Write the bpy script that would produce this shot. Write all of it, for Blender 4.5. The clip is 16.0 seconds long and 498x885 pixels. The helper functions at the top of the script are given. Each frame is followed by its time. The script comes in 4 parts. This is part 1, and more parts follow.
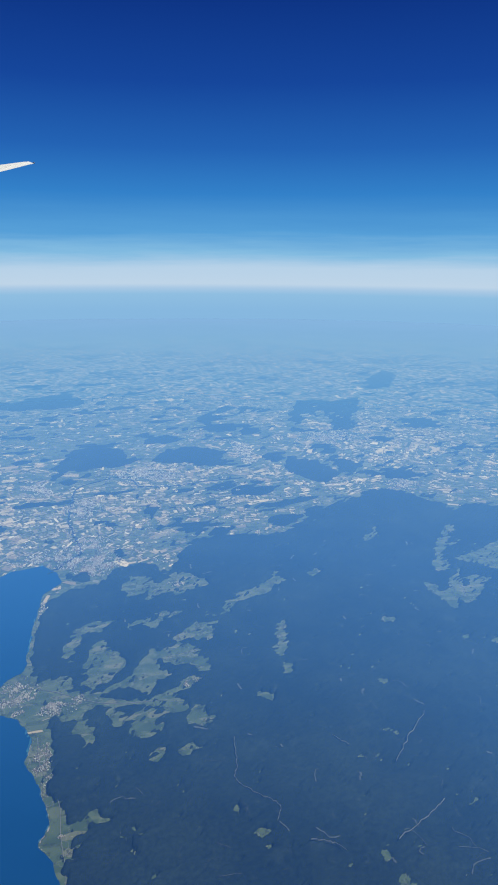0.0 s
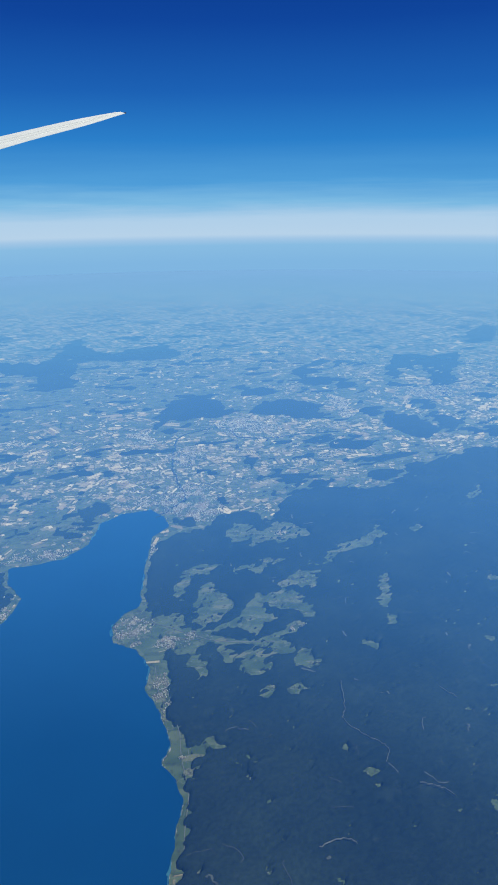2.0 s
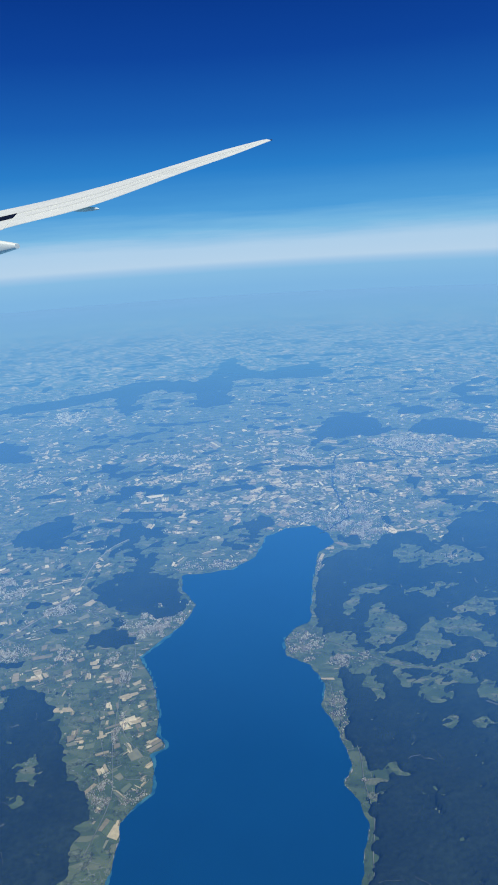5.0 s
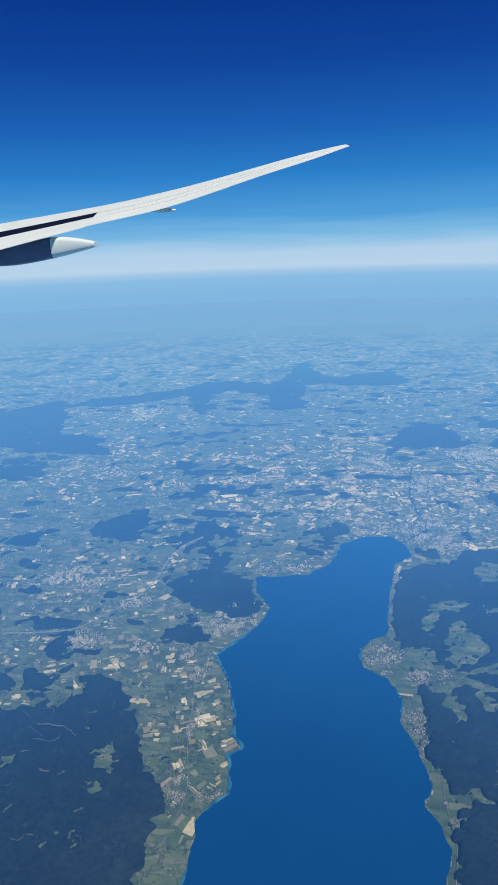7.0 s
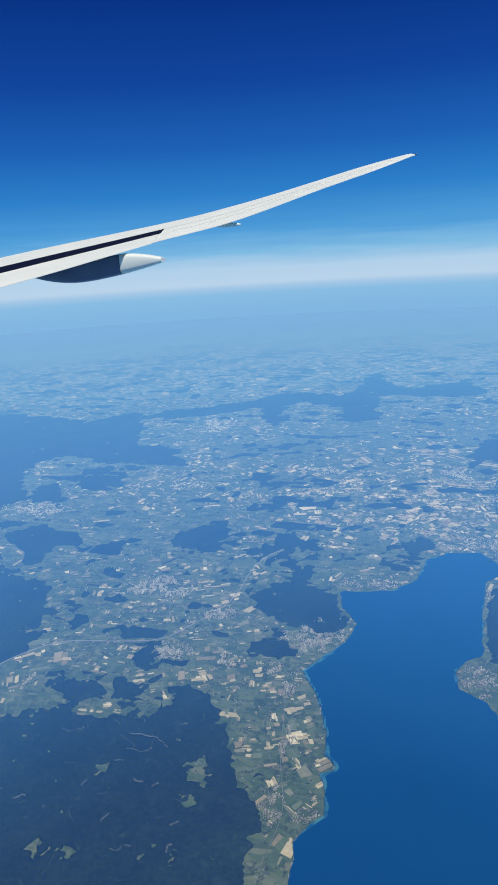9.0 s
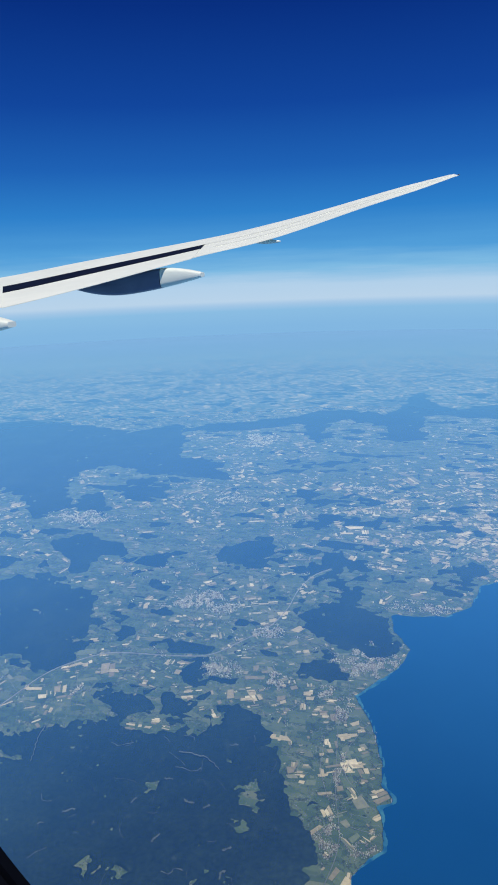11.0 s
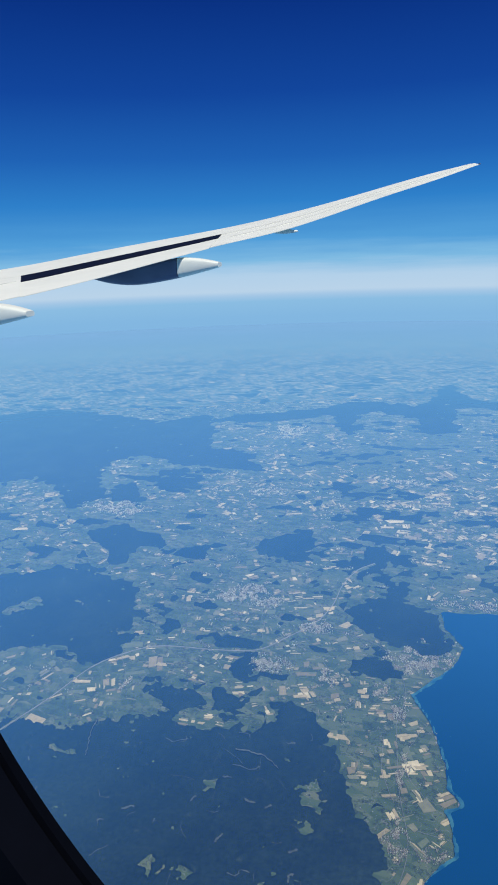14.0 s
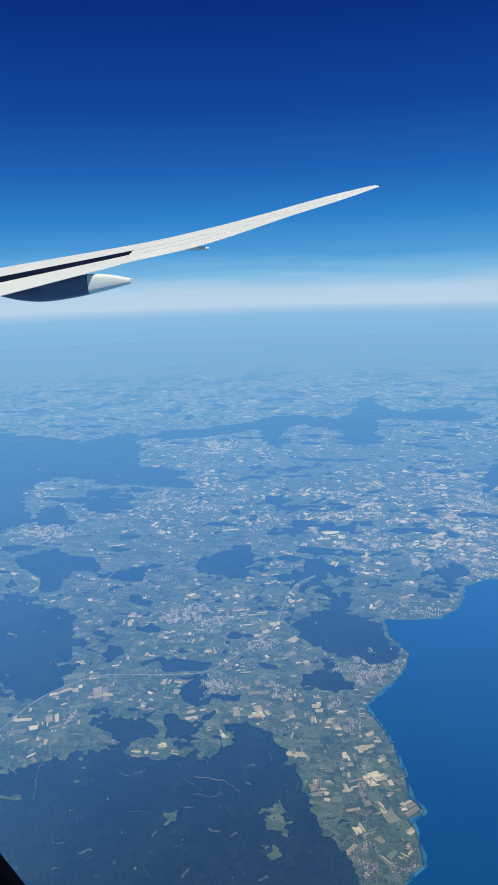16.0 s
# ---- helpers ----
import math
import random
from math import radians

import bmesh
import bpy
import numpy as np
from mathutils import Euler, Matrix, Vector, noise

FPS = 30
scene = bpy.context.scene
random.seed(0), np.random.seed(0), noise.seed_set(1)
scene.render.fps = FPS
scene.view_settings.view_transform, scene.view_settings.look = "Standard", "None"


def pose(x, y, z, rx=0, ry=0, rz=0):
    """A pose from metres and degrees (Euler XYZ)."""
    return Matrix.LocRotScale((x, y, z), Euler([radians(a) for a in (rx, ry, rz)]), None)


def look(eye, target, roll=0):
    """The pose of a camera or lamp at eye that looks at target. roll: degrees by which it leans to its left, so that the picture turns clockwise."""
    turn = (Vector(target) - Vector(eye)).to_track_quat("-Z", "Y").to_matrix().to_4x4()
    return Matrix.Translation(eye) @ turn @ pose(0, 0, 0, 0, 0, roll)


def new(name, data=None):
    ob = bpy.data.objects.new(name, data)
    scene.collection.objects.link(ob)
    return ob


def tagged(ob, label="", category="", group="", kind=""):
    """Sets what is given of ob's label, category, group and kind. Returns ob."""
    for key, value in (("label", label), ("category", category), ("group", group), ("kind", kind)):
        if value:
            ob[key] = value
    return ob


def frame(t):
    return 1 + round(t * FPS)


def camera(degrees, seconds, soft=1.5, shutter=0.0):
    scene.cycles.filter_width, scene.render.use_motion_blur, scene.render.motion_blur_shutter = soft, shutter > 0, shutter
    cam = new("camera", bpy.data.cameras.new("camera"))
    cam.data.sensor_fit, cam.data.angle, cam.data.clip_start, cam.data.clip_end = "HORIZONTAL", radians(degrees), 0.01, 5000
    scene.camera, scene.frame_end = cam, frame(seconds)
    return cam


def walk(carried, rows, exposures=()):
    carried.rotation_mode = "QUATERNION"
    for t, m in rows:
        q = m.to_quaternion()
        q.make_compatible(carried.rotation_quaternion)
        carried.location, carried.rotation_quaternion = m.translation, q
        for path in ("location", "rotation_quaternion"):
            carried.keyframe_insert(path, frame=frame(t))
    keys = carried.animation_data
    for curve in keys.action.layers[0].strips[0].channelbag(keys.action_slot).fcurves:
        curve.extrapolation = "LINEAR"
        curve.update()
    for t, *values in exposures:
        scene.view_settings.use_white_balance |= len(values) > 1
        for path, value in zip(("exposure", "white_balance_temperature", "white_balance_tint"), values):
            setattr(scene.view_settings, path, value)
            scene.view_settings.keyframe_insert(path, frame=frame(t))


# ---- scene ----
# The landscape is laid out as a small relief, about 1 : 20 000, under a wing and a cabin window of true size.
EYE = 0.9                 # eye height over the relief in its own plan
RELIEF = 0.5              # the plan is laid out at this scale round the eye
RADIUS = 546.3            # the earth's radius at that scale

# ---------------- camera and walk ----------------
cam = camera(42.56, 16.0, soft=1.8)
ROWS = [
    (0.0, -14.30, -16.62, 0.45), (0.5, -14.96, -17.85, 1.09), (1.0, -13.92, -19.25, 1.47), (1.5, -10.13, -20.30, 1.00),
    (2.0, -6.44, -20.72, -0.67), (2.5, -2.58, -19.28, -1.03), (3.0, -0.59, -20.35, -1.49), (3.5, 1.42, -20.28, -2.43),
    (4.0, 3.69, -20.44, -3.24), (4.2, 4.44, -19.99, -3.29), (6.3, 9.33, -18.19, -2.46), (6.5, 10.13, -18.46, -1.95),
    (7.0, 11.95, -18.01, -1.93), (7.5, 15.00, -16.23, -2.39), (8.0, 15.77, -16.67, -3.03), (8.5, 16.51, -17.27, -4.26),
    (9.0, 17.70, -16.70, -3.36), (9.2, 18.19, -16.41, -2.70), (11.3, 21.76, -15.18, -2.04), (11.5, 22.80, -15.65, -1.93),
    (12.0, 22.97, -15.63, -2.23), (12.5, 24.16, -15.41, -3.06), (13.0, 23.52, -15.33, -3.10), (13.5, 22.94, -15.59, -2.06),
    (14.0, 21.87, -15.97, -1.95), (14.5, 19.38, -15.58, -2.10), (15.0, 16.45, -15.20, -2.17), (15.5, 14.58, -14.82, -2.64),
    (16.0, 14.11, -14.82, -1.76),
]


def stand(t, yaw, pitch, roll):
    eye = Vector((-0.0314 * RELIEF * (t - 8), 0.0, EYE - 0.0015 * RELIEF * (t - 8)))
    a, b = radians(yaw), radians(pitch)
    return look(eye, eye + Vector((-math.sin(a) * math.cos(b), math.cos(a) * math.cos(b), math.sin(b))), roll)


walk(cam, [(row[0], stand(*row)) for row in ROWS],
     [(0.0, 0.06, 6900, 13), (1.2, 0.06, 6900, 13), (2.3, 0.0, 6420, 9), (4.0, 0.0, 6420, 9), (7.0, 0.02, 6530, 10), (12.0, 0.03, 6600, 11), (16.0, 0.03, 6650, 11)])

# ---------------- light ----------------
SUN_ELEVATION, SUN_AZIMUTH = 62, 138      # degrees; azimuth clockwise from +y, so the sun stands behind the wing
world = bpy.data.worlds.new("sky")
scene.world = world
world.use_nodes = True
wt = world.node_tree
wt.nodes.clear()


def sky_world():
    n, l = wt.nodes, wt.links
    out, bg = n.new("ShaderNodeOutputWorld"), n.new("ShaderNodeBackground")
    sky = n.new("ShaderNodeTexSky")
    sky.sky_type, sky.sun_disc = "NISHITA", False
    sky.sun_elevation, sky.sun_rotation, sky.altitude = radians(SUN_ELEVATION), radians(SUN_AZIMUTH), 10000
    dim = n.new("ShaderNodeVectorMath")
    dim.operation, dim.inputs["Scale"].default_value = "SCALE", 0.05
    l.new(sky.outputs["Color"], dim.inputs[0])
    co, sep = n.new("ShaderNodeTexCoord"), n.new("ShaderNodeSeparateXYZ")
    l.new(co.outputs["Generated"], sep.inputs[0])
    # thin cirrus streaks lift and lower the pale band over the horizon
    squash = n.new("ShaderNodeMapping")
    squash.inputs["Scale"].default_value = (2.2, 2.2, 34)
    squash.inputs["Rotation"].default_value = (0.0, radians(1.6), 0.0)
    l.new(co.outputs["Generated"], squash.inputs["Vector"])
    wisp = n.new("ShaderNodeTexNoise")
    wisp.inputs["Scale"].default_value, wisp.inputs["Detail"].default_value, wisp.inputs["Roughness"].default_value = 1.6, 7, 0.6
    l.new(squash.outputs[0], wisp.inputs["Vector"])
    near = n.new("ShaderNodeMapRange")       # streaks only where the band is
    near.inputs["From Min"].default_value, near.inputs["From Max"].default_value = -0.045, 0.0
    near.inputs["To Min"].default_value, near.inputs["To Max"].default_value = 0.0, 0.045
    l.new(sep.outputs["Z"], near.inputs["Value"])
    off = n.new("ShaderNodeMath"); off.operation = "SUBTRACT"; off.inputs[1].default_value = 0.5
    l.new(wisp.outputs["Fac"], off.inputs[0])
    mul = n.new("ShaderNodeMath"); mul.operation = "MULTIPLY"
    fade = n.new("ShaderNodeMapRange")
    fade.inputs["From Min"].default_value, fade.inputs["From Max"].default_value = 0.02, 0.09
    fade.inputs["To Min"].default_value, fade.inputs["To Max"].default_value = 1.0, 0.0
    l.new(sep.outputs["Z"], fade.inputs["Value"])
    both = n.new("ShaderNodeMath"); both.operation = "MULTIPLY"
    l.new(near.outputs[0], both.inputs[0]); l.new(fade.outputs[0], both.inputs[1])
    l.new(off.outputs[0], mul.inputs[0]); l.new(both.outputs[0], mul.inputs[1])
    add = n.new("ShaderNodeMath"); add.operation = "ADD"
    l.new(sep.outputs["Z"], add.inputs[0]); l.new(mul.outputs[0], add.inputs[1])
    unit = n.new("ShaderNodeMapRange")
    unit.inputs["From Min"].default_value, unit.inputs["From Max"].default_value = -0.15, 0.35
    l.new(add.outputs[0], unit.inputs["Value"])
    ramp = n.new("ShaderNodeValToRGB")
    stops = [(-0.15, 0.21, 0.46, 0.755), (-0.085, 0.22, 0.475, 0.765), (-0.062, 0.25, 0.51, 0.775), (-0.053, 0.36, 0.57, 0.80),
             (-0.047, 0.48, 0.655, 0.83), (-0.024, 0.44, 0.635, 0.83), (-0.002, 0.20, 0.49, 0.77), (0.028, 0.075, 0.34, 0.70),
             (0.08, 0.022, 0.215, 0.60), (0.14, 0.010, 0.122, 0.47), (0.22, 0.0037, 0.060, 0.34), (0.33, 0.0012, 0.028, 0.22)]
    while len(ramp.color_ramp.elements) < len(stops):
        ramp.color_ramp.elements.new(0.5)
    for e, (z, r, g, b) in zip(ramp.color_ramp.elements, stops):
        e.position, e.color = (z + 0.15) / 0.5, (r, g, b, 1)
    l.new(unit.outputs[0], ramp.inputs["Fac"])
    mix = n.new("ShaderNodeMix")
    mix.data_type = "RGBA"
    mix.inputs["Factor"].default_value = 0.04
    l.new(ramp.outputs["Color"], mix.inputs["A"]); l.new(dim.outputs[0], mix.inputs["B"])
    l.new(mix.outputs["Result"], bg.inputs["Color"])
    bg.inputs["Strength"].default_value = 1.0
    l.new(bg.outputs[0], out.inputs["Surface"])


sky_world()
lamp = new("sun", bpy.data.lights.new("sun", "SUN"))
lamp.data.energy, lamp.data.angle, lamp.data.color = 4.6, radians(0.5), (1.0, 0.96, 0.90)
sa, se = radians(SUN_AZIMUTH), radians(SUN_ELEVATION)
lamp.matrix_world = look((math.sin(sa) * math.cos(se) * 60, math.cos(sa) * math.cos(se) * 60, math.sin(se) * 60), (0, 0, 0))


# ---------------- materials ----------------
def material(name, rough=0.6, metal=0.0, spec=0.5):
    m = bpy.data.materials.new(name)
    m.use_nodes = True
    b = m.node_tree.nodes["Principled BSDF"]
    b.inputs["Roughness"].default_value, b.inputs["Metallic"].default_value = rough, metal
    b.inputs["Specular IOR Level"].default_value = spec
    return m, m.node_tree.nodes, m.node_tree.links, b


def noise_node(n, l, vec, scale, detail=4, rough=0.6):
    t = n.new("ShaderNodeTexNoise")
    t.inputs["Scale"].default_value, t.inputs["Detail"].default_value, t.inputs["Roughness"].default_value = scale, detail, rough
    if vec is not None:
        l.new(vec, t.inputs["Vector"])
    return t.outputs["Fac"]


def ramp_node(n, l, fac, stops, constant=False):
    r = n.new("ShaderNodeValToRGB")
    if constant:
        r.color_ramp.interpolation = "CONSTANT"
    while len(r.color_ramp.elements) < len(stops):
        r.color_ramp.elements.new(0.5)
    for e, (p, c) in zip(r.color_ramp.elements, stops):
        e.position, e.color = p, (*c, 1)
    l.new(fac, r.inputs["Fac"])
    return r.outputs["Color"]


def mixed(n, l, a, b, fac, mode="MIX"):
    m = n.new("ShaderNodeMix")
    m.data_type, m.blend_type = "RGBA", mode
    for key, v in (("Factor", fac), ("A", a), ("B", b)):
        if isinstance(v, (int, float)):
            m.inputs[key].default_value = v
        elif isinstance(v, tuple):
            m.inputs[key].default_value = (*v, 1)
        else:
            l.new(v, m.inputs[key])
    return m.outputs["Result"]


def relief(n, l, b, fac, strength, distance):
    bump = n.new("ShaderNodeBump")
    bump.inputs["Strength"].default_value, bump.inputs["Distance"].default_value = strength, distance
    l.new(fac, bump.inputs["Height"])
    l.new(bump.outputs[0], b.inputs["Normal"])


def object_vec(n):
    return n.new("ShaderNodeTexCoord").outputs["Object"]


def meadow_material():
    """Grass, hedges, lanes and, far out, the patchwork of small fields."""
    m, n, l, b = material("meadow", 0.9, 0, 0.1)
    vec = object_vec(n)
    grass = ramp_node(n, l, noise_node(n, l, vec, 9, 6), [(0.35, (0.040, 0.068, 0.032)), (0.5, (0.060, 0.094, 0.045)), (0.65, (0.090, 0.118, 0.060))])
    cell = n.new("ShaderNodeTexVoronoi")
    cell.inputs["Scale"].default_value, cell.inputs["Randomness"].default_value = 52, 1.0
    turn = n.new("ShaderNodeMapping")
    turn.inputs["Rotation"].default_value, turn.inputs["Scale"].default_value = (0, 0, 0.5), (0.6, 1.5, 1)
    l.new(vec, turn.inputs["Vector"])
    l.new(turn.outputs[0], cell.inputs["Vector"])
    hue = n.new("ShaderNodeSeparateColor")
    l.new(cell.outputs["Color"], hue.inputs[0])
    patch = ramp_node(n, l, hue.outputs[0], [(0.0, (0.032, 0.064, 0.030)), (0.25, (0.050, 0.090, 0.041)), (0.5, (0.071, 0.110, 0.052)), (0.75, (0.099, 0.130, 0.065)), (0.92, (0.145, 0.160, 0.088))], True)
    strips = ramp_node(n, l, hue.outputs[0], [(0.0, (0.045, 0.080, 0.045)), (0.28, (0.085, 0.13, 0.07)), (0.5, (0.14, 0.18, 0.10)),
                                             (0.66, (0.30, 0.28, 0.20)), (0.80, (0.46, 0.42, 0.32)), (0.93, (0.60, 0.55, 0.44))], True)
    woods = ramp_node(n, l, noise_node(n, l, vec, 2.3, 8, 0.72), [(0.52, (0, 0, 0)), (0.57, (1, 1, 1))])
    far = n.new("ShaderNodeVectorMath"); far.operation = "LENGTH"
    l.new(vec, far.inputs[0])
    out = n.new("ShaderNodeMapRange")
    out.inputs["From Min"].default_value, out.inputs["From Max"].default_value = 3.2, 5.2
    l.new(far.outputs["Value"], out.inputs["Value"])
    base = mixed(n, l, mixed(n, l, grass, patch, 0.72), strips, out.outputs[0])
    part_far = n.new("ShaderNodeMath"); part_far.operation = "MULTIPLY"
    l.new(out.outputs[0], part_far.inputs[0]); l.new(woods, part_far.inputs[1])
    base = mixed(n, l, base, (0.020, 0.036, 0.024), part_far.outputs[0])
    base = mixed(n, l, base, grass, 0.25)
    hedge = ramp_node(n, l, noise_node(n, l, vec, 10, 7, 0.66), [(0.488, (0, 0, 0)), (0.496, (0.8, 0.8, 0.8)), (0.504, (0.8, 0.8, 0.8)), (0.512, (0, 0, 0))])
    base = mixed(n, l, base, (0.022, 0.036, 0.024), hedge)
    trees = ramp_node(n, l, noise_node(n, l, vec, 95, 7, 0.72), [(0.57, (0, 0, 0)), (0.63, (0.85, 0.85, 0.85))])
    base = mixed(n, l, base, (0.020, 0.034, 0.022), trees)
    track = ramp_node(n, l, noise_node(n, l, vec, 17, 5, 0.5), [(0.4955, (0, 0, 0)), (0.499, (0.6, 0.6, 0.6)), (0.501, (0.6, 0.6, 0.6)), (0.5045, (0, 0, 0))])
    base = mixed(n, l, base, (0.20, 0.21, 0.17), track)
    barns = ramp_node(n, l, noise_node(n, l, vec, 330, 3, 0.6), [(0.70, (0, 0, 0)), (0.73, (0.8, 0.8, 0.8))])
    l.new(mixed(n, l, base, (0.40, 0.40, 0.34), barns), b.inputs["Base Color"])
    return m


def forest_material():
    m, n, l, b = material("spruce_forest", 0.95, 0, 0.05)
    vec = object_vec(n)
    big = noise_node(n, l, vec, 5, 8, 0.65)
    fine = noise_node(n, l, vec, 150, 4, 0.7)
    col = ramp_node(n, l, big, [(0.3, (0.009, 0.020, 0.019)), (0.5, (0.013, 0.026, 0.022)), (0.65, (0.018, 0.034, 0.026)), (0.78, (0.026, 0.044, 0.030))])
    col = mixed(n, l, col, ramp_node(n, l, fine, [(0.35, (0.4, 0.4, 0.4)), (0.7, (1.5, 1.5, 1.4))]), 0.55, "MULTIPLY")
    felled = ramp_node(n, l, noise_node(n, l, vec, 34, 9, 0.78), [(0.60, (0, 0, 0)), (0.70, (0.7, 0.7, 0.7))])
    col = mixed(n, l, col, (0.048, 0.072, 0.054), felled)
    young = ramp_node(n, l, noise_node(n, l, vec, 13, 6, 0.62), [(0.60, (0, 0, 0)), (0.70, (0.5, 0.5, 0.5))])
    col = mixed(n, l, col, (0.026, 0.046, 0.036), young)
    l.new(col, b.inputs["Base Color"])
    relief(n, l, b, fine, 0.5, 0.002)
    return m


def water_material():
    m, n, l, b = material("lake_water", 0.3, 0, 0.08)
    vec = object_vec(n)
    l.new(ramp_node(n, l, noise_node(n, l, vec, 3, 5), [(0.3, (0.0005, 0.035, 0.106)), (0.7, (0.0007, 0.042, 0.122))]), b.inputs["Base Color"])
    relief(n, l, b, noise_node(n, l, vec, 900, 3), 0.06, 0.0005)
    return m


def shallow_material():
    m, n, l, b = material("shallow_water", 0.3, 0, 0.3)
    vec = object_vec(n)
    l.new(ramp_node(n, l, noise_node(n, l, vec, 60, 4), [(0.35, (0.004, 0.06, 0.13)), (0.65, (0.04, 0.15, 0.18))]), b.inputs["Base Color"])
    return m


def field_material():
    m, n, l, b = material("crop_field", 0.9, 0, 0.1)
    vec = object_vec(n)
    geo = n.new("ShaderNodeNewGeometry")
    info = n.new("ShaderNodeObjectInfo")
    both = n.new("ShaderNodeMath"); both.operation = "ADD"
    l.new(geo.outputs["Random Per Island"], both.inputs[0]); l.new(info.outputs["Random"], both.inputs[1])
    frac = n.new("ShaderNodeMath"); frac.operation = "FRACT"
    l.new(both.outputs[0], frac.inputs[0])
    col = ramp_node(n, l, frac.outputs[0], [(0.0, (0.045, 0.078, 0.040)), (0.10, (0.085, 0.125, 0.060)), (0.22, (0.12, 0.155, 0.085)), (0.34, (0.17, 0.185, 0.11)),
                                           (0.42, (0.18, 0.17, 0.10)), (0.56, (0.25, 0.23, 0.135)), (0.68, (0.33, 0.30, 0.175)), (0.84, (0.41, 0.37, 0.22)), (0.95, (0.51, 0.465, 0.30))], True)
    wear = ramp_node(n, l, noise_node(n, l, vec, 130, 5), [(0.3, (0.72, 0.74, 0.70)), (0.7, (1.12, 1.1, 1.08))])
    l.new(mixed(n, l, col, wear, 0.8, "MULTIPLY"), b.inputs["Base Color"])
    return m


def house_material():
    m, n, l, b = material("village_roofs", 0.7, 0, 0.3)
    geo = n.new("ShaderNodeNewGeometry")
    l.new(ramp_node(n, l, geo.outputs["Random Per Island"], [(0.0, (0.24, 0.195, 0.14)), (0.14, (0.18, 0.19, 0.15)), (0.42, (0.30, 0.325, 0.245)),
                                                           (0.72, (0.46, 0.48, 0.36)), (0.93, (0.60, 0.62, 0.48))], True), b.inputs["Base Color"])
    return m


def plain_material(name, c1, c2, scale, rough=0.6, metal=0.0, bump=0.0, spec=0.5):
    m, n, l, b = material(name, rough, metal, spec)
    vec = object_vec(n)
    f = noise_node(n, l, vec, scale, 6)
    l.new(ramp_node(n, l, f, [(0.35, c1), (0.65, c2)]), b.inputs["Base Color"])
    if bump:
        relief(n, l, b, f, bump, 0.01)
    return m


def painted_haze_material():
    """Summer haze painted on one thin sheet; clearness and tint ramped by ground distance."""
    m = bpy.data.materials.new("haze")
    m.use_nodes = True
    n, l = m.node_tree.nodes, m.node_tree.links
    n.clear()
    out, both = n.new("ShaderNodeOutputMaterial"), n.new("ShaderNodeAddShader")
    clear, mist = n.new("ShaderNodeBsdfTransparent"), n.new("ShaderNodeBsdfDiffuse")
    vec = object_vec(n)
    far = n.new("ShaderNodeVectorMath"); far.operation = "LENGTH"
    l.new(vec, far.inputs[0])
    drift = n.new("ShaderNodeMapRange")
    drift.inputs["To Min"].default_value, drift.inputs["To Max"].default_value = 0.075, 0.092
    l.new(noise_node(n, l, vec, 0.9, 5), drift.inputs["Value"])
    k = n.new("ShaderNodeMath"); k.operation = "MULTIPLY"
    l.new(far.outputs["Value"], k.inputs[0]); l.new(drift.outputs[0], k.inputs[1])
    l.new(ramp_node(n, l, k.outputs[0], [(d / 12, c) for d, c in HAZE_TINT]), mist.inputs["Color"])
    l.new(ramp_node(n, l, k.outputs[0], [(d / 12, c) for d, c in HAZE_CLEAR]), clear.inputs["Color"])
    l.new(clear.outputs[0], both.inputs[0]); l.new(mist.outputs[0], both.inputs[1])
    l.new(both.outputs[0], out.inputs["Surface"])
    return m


# haze put into the sheet's colours, by distance from the middle of the plan
HAZE_TINT = [(0.5, (0.003, 0.016, 0.056)), (0.9, (0.0045, 0.028, 0.091)), (1.4, (0.015, 0.078, 0.208)), (1.9, (0.027, 0.122, 0.298)), (3.0, (0.050, 0.180, 0.385)),
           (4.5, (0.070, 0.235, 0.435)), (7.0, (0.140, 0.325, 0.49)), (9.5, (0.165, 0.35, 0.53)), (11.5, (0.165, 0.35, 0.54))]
HAZE_CLEAR = [(0.5, (0.98, 0.97, 0.94)), (0.9, (0.98, 0.97, 0.93)), (1.8, (0.97, 0.93, 0.82)), (3.0, (0.93, 0.87, 0.68)),
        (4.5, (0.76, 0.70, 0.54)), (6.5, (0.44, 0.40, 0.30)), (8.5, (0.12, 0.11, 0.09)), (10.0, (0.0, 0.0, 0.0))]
MEADOW, FOREST, WATER, SHALLOW = meadow_material(), forest_material(), water_material(), shallow_material()
FIELD, ROOFS = field_material(), house_material()
ASPHALT = plain_material("pale_asphalt", (0.15, 0.165, 0.145), (0.22, 0.235, 0.205), 40, 0.9)
GRAVEL = plain_material("pale_gravel", (0.08, 0.095, 0.075), (0.16, 0.18, 0.14), 60, 0.95)
FELLED = plain_material("felled_strip", (0.024, 0.036, 0.029), (0.062, 0.080, 0.060), 90, 0.95)
SHORE = plain_material("shore_stones", (0.13, 0.14, 0.115), (0.25, 0.255, 0.21), 80, 0.9)
RIVER = plain_material("river_water", (0.010, 0.03, 0.04), (0.016, 0.04, 0.05), 20, 0.4, 0, 0, 0.1)
PAINT = plain_material("white_wing_paint", (0.63, 0.675, 0.595), (0.69, 0.73, 0.645), 1.3, 0.45)
SEAL = plain_material("grey_panel_seal", (0.50, 0.535, 0.485), (0.55, 0.585, 0.525), 5, 0.5)
# the flap gap's shade, put into a near-black colour
COVE_SHADE = plain_material("painted_cove_shade", (0.003, 0.006, 0.018), (0.005, 0.009, 0.024), 4, 0.8, 0, 0, 0.05)
# grey fairing paint darkened to navy: the shade under the flap is put in
SHADED_CANOE = plain_material("shade_tinted_fairing_paint", (0.088, 0.112, 0.185), (0.108, 0.134, 0.212), 1.8, 0.42)
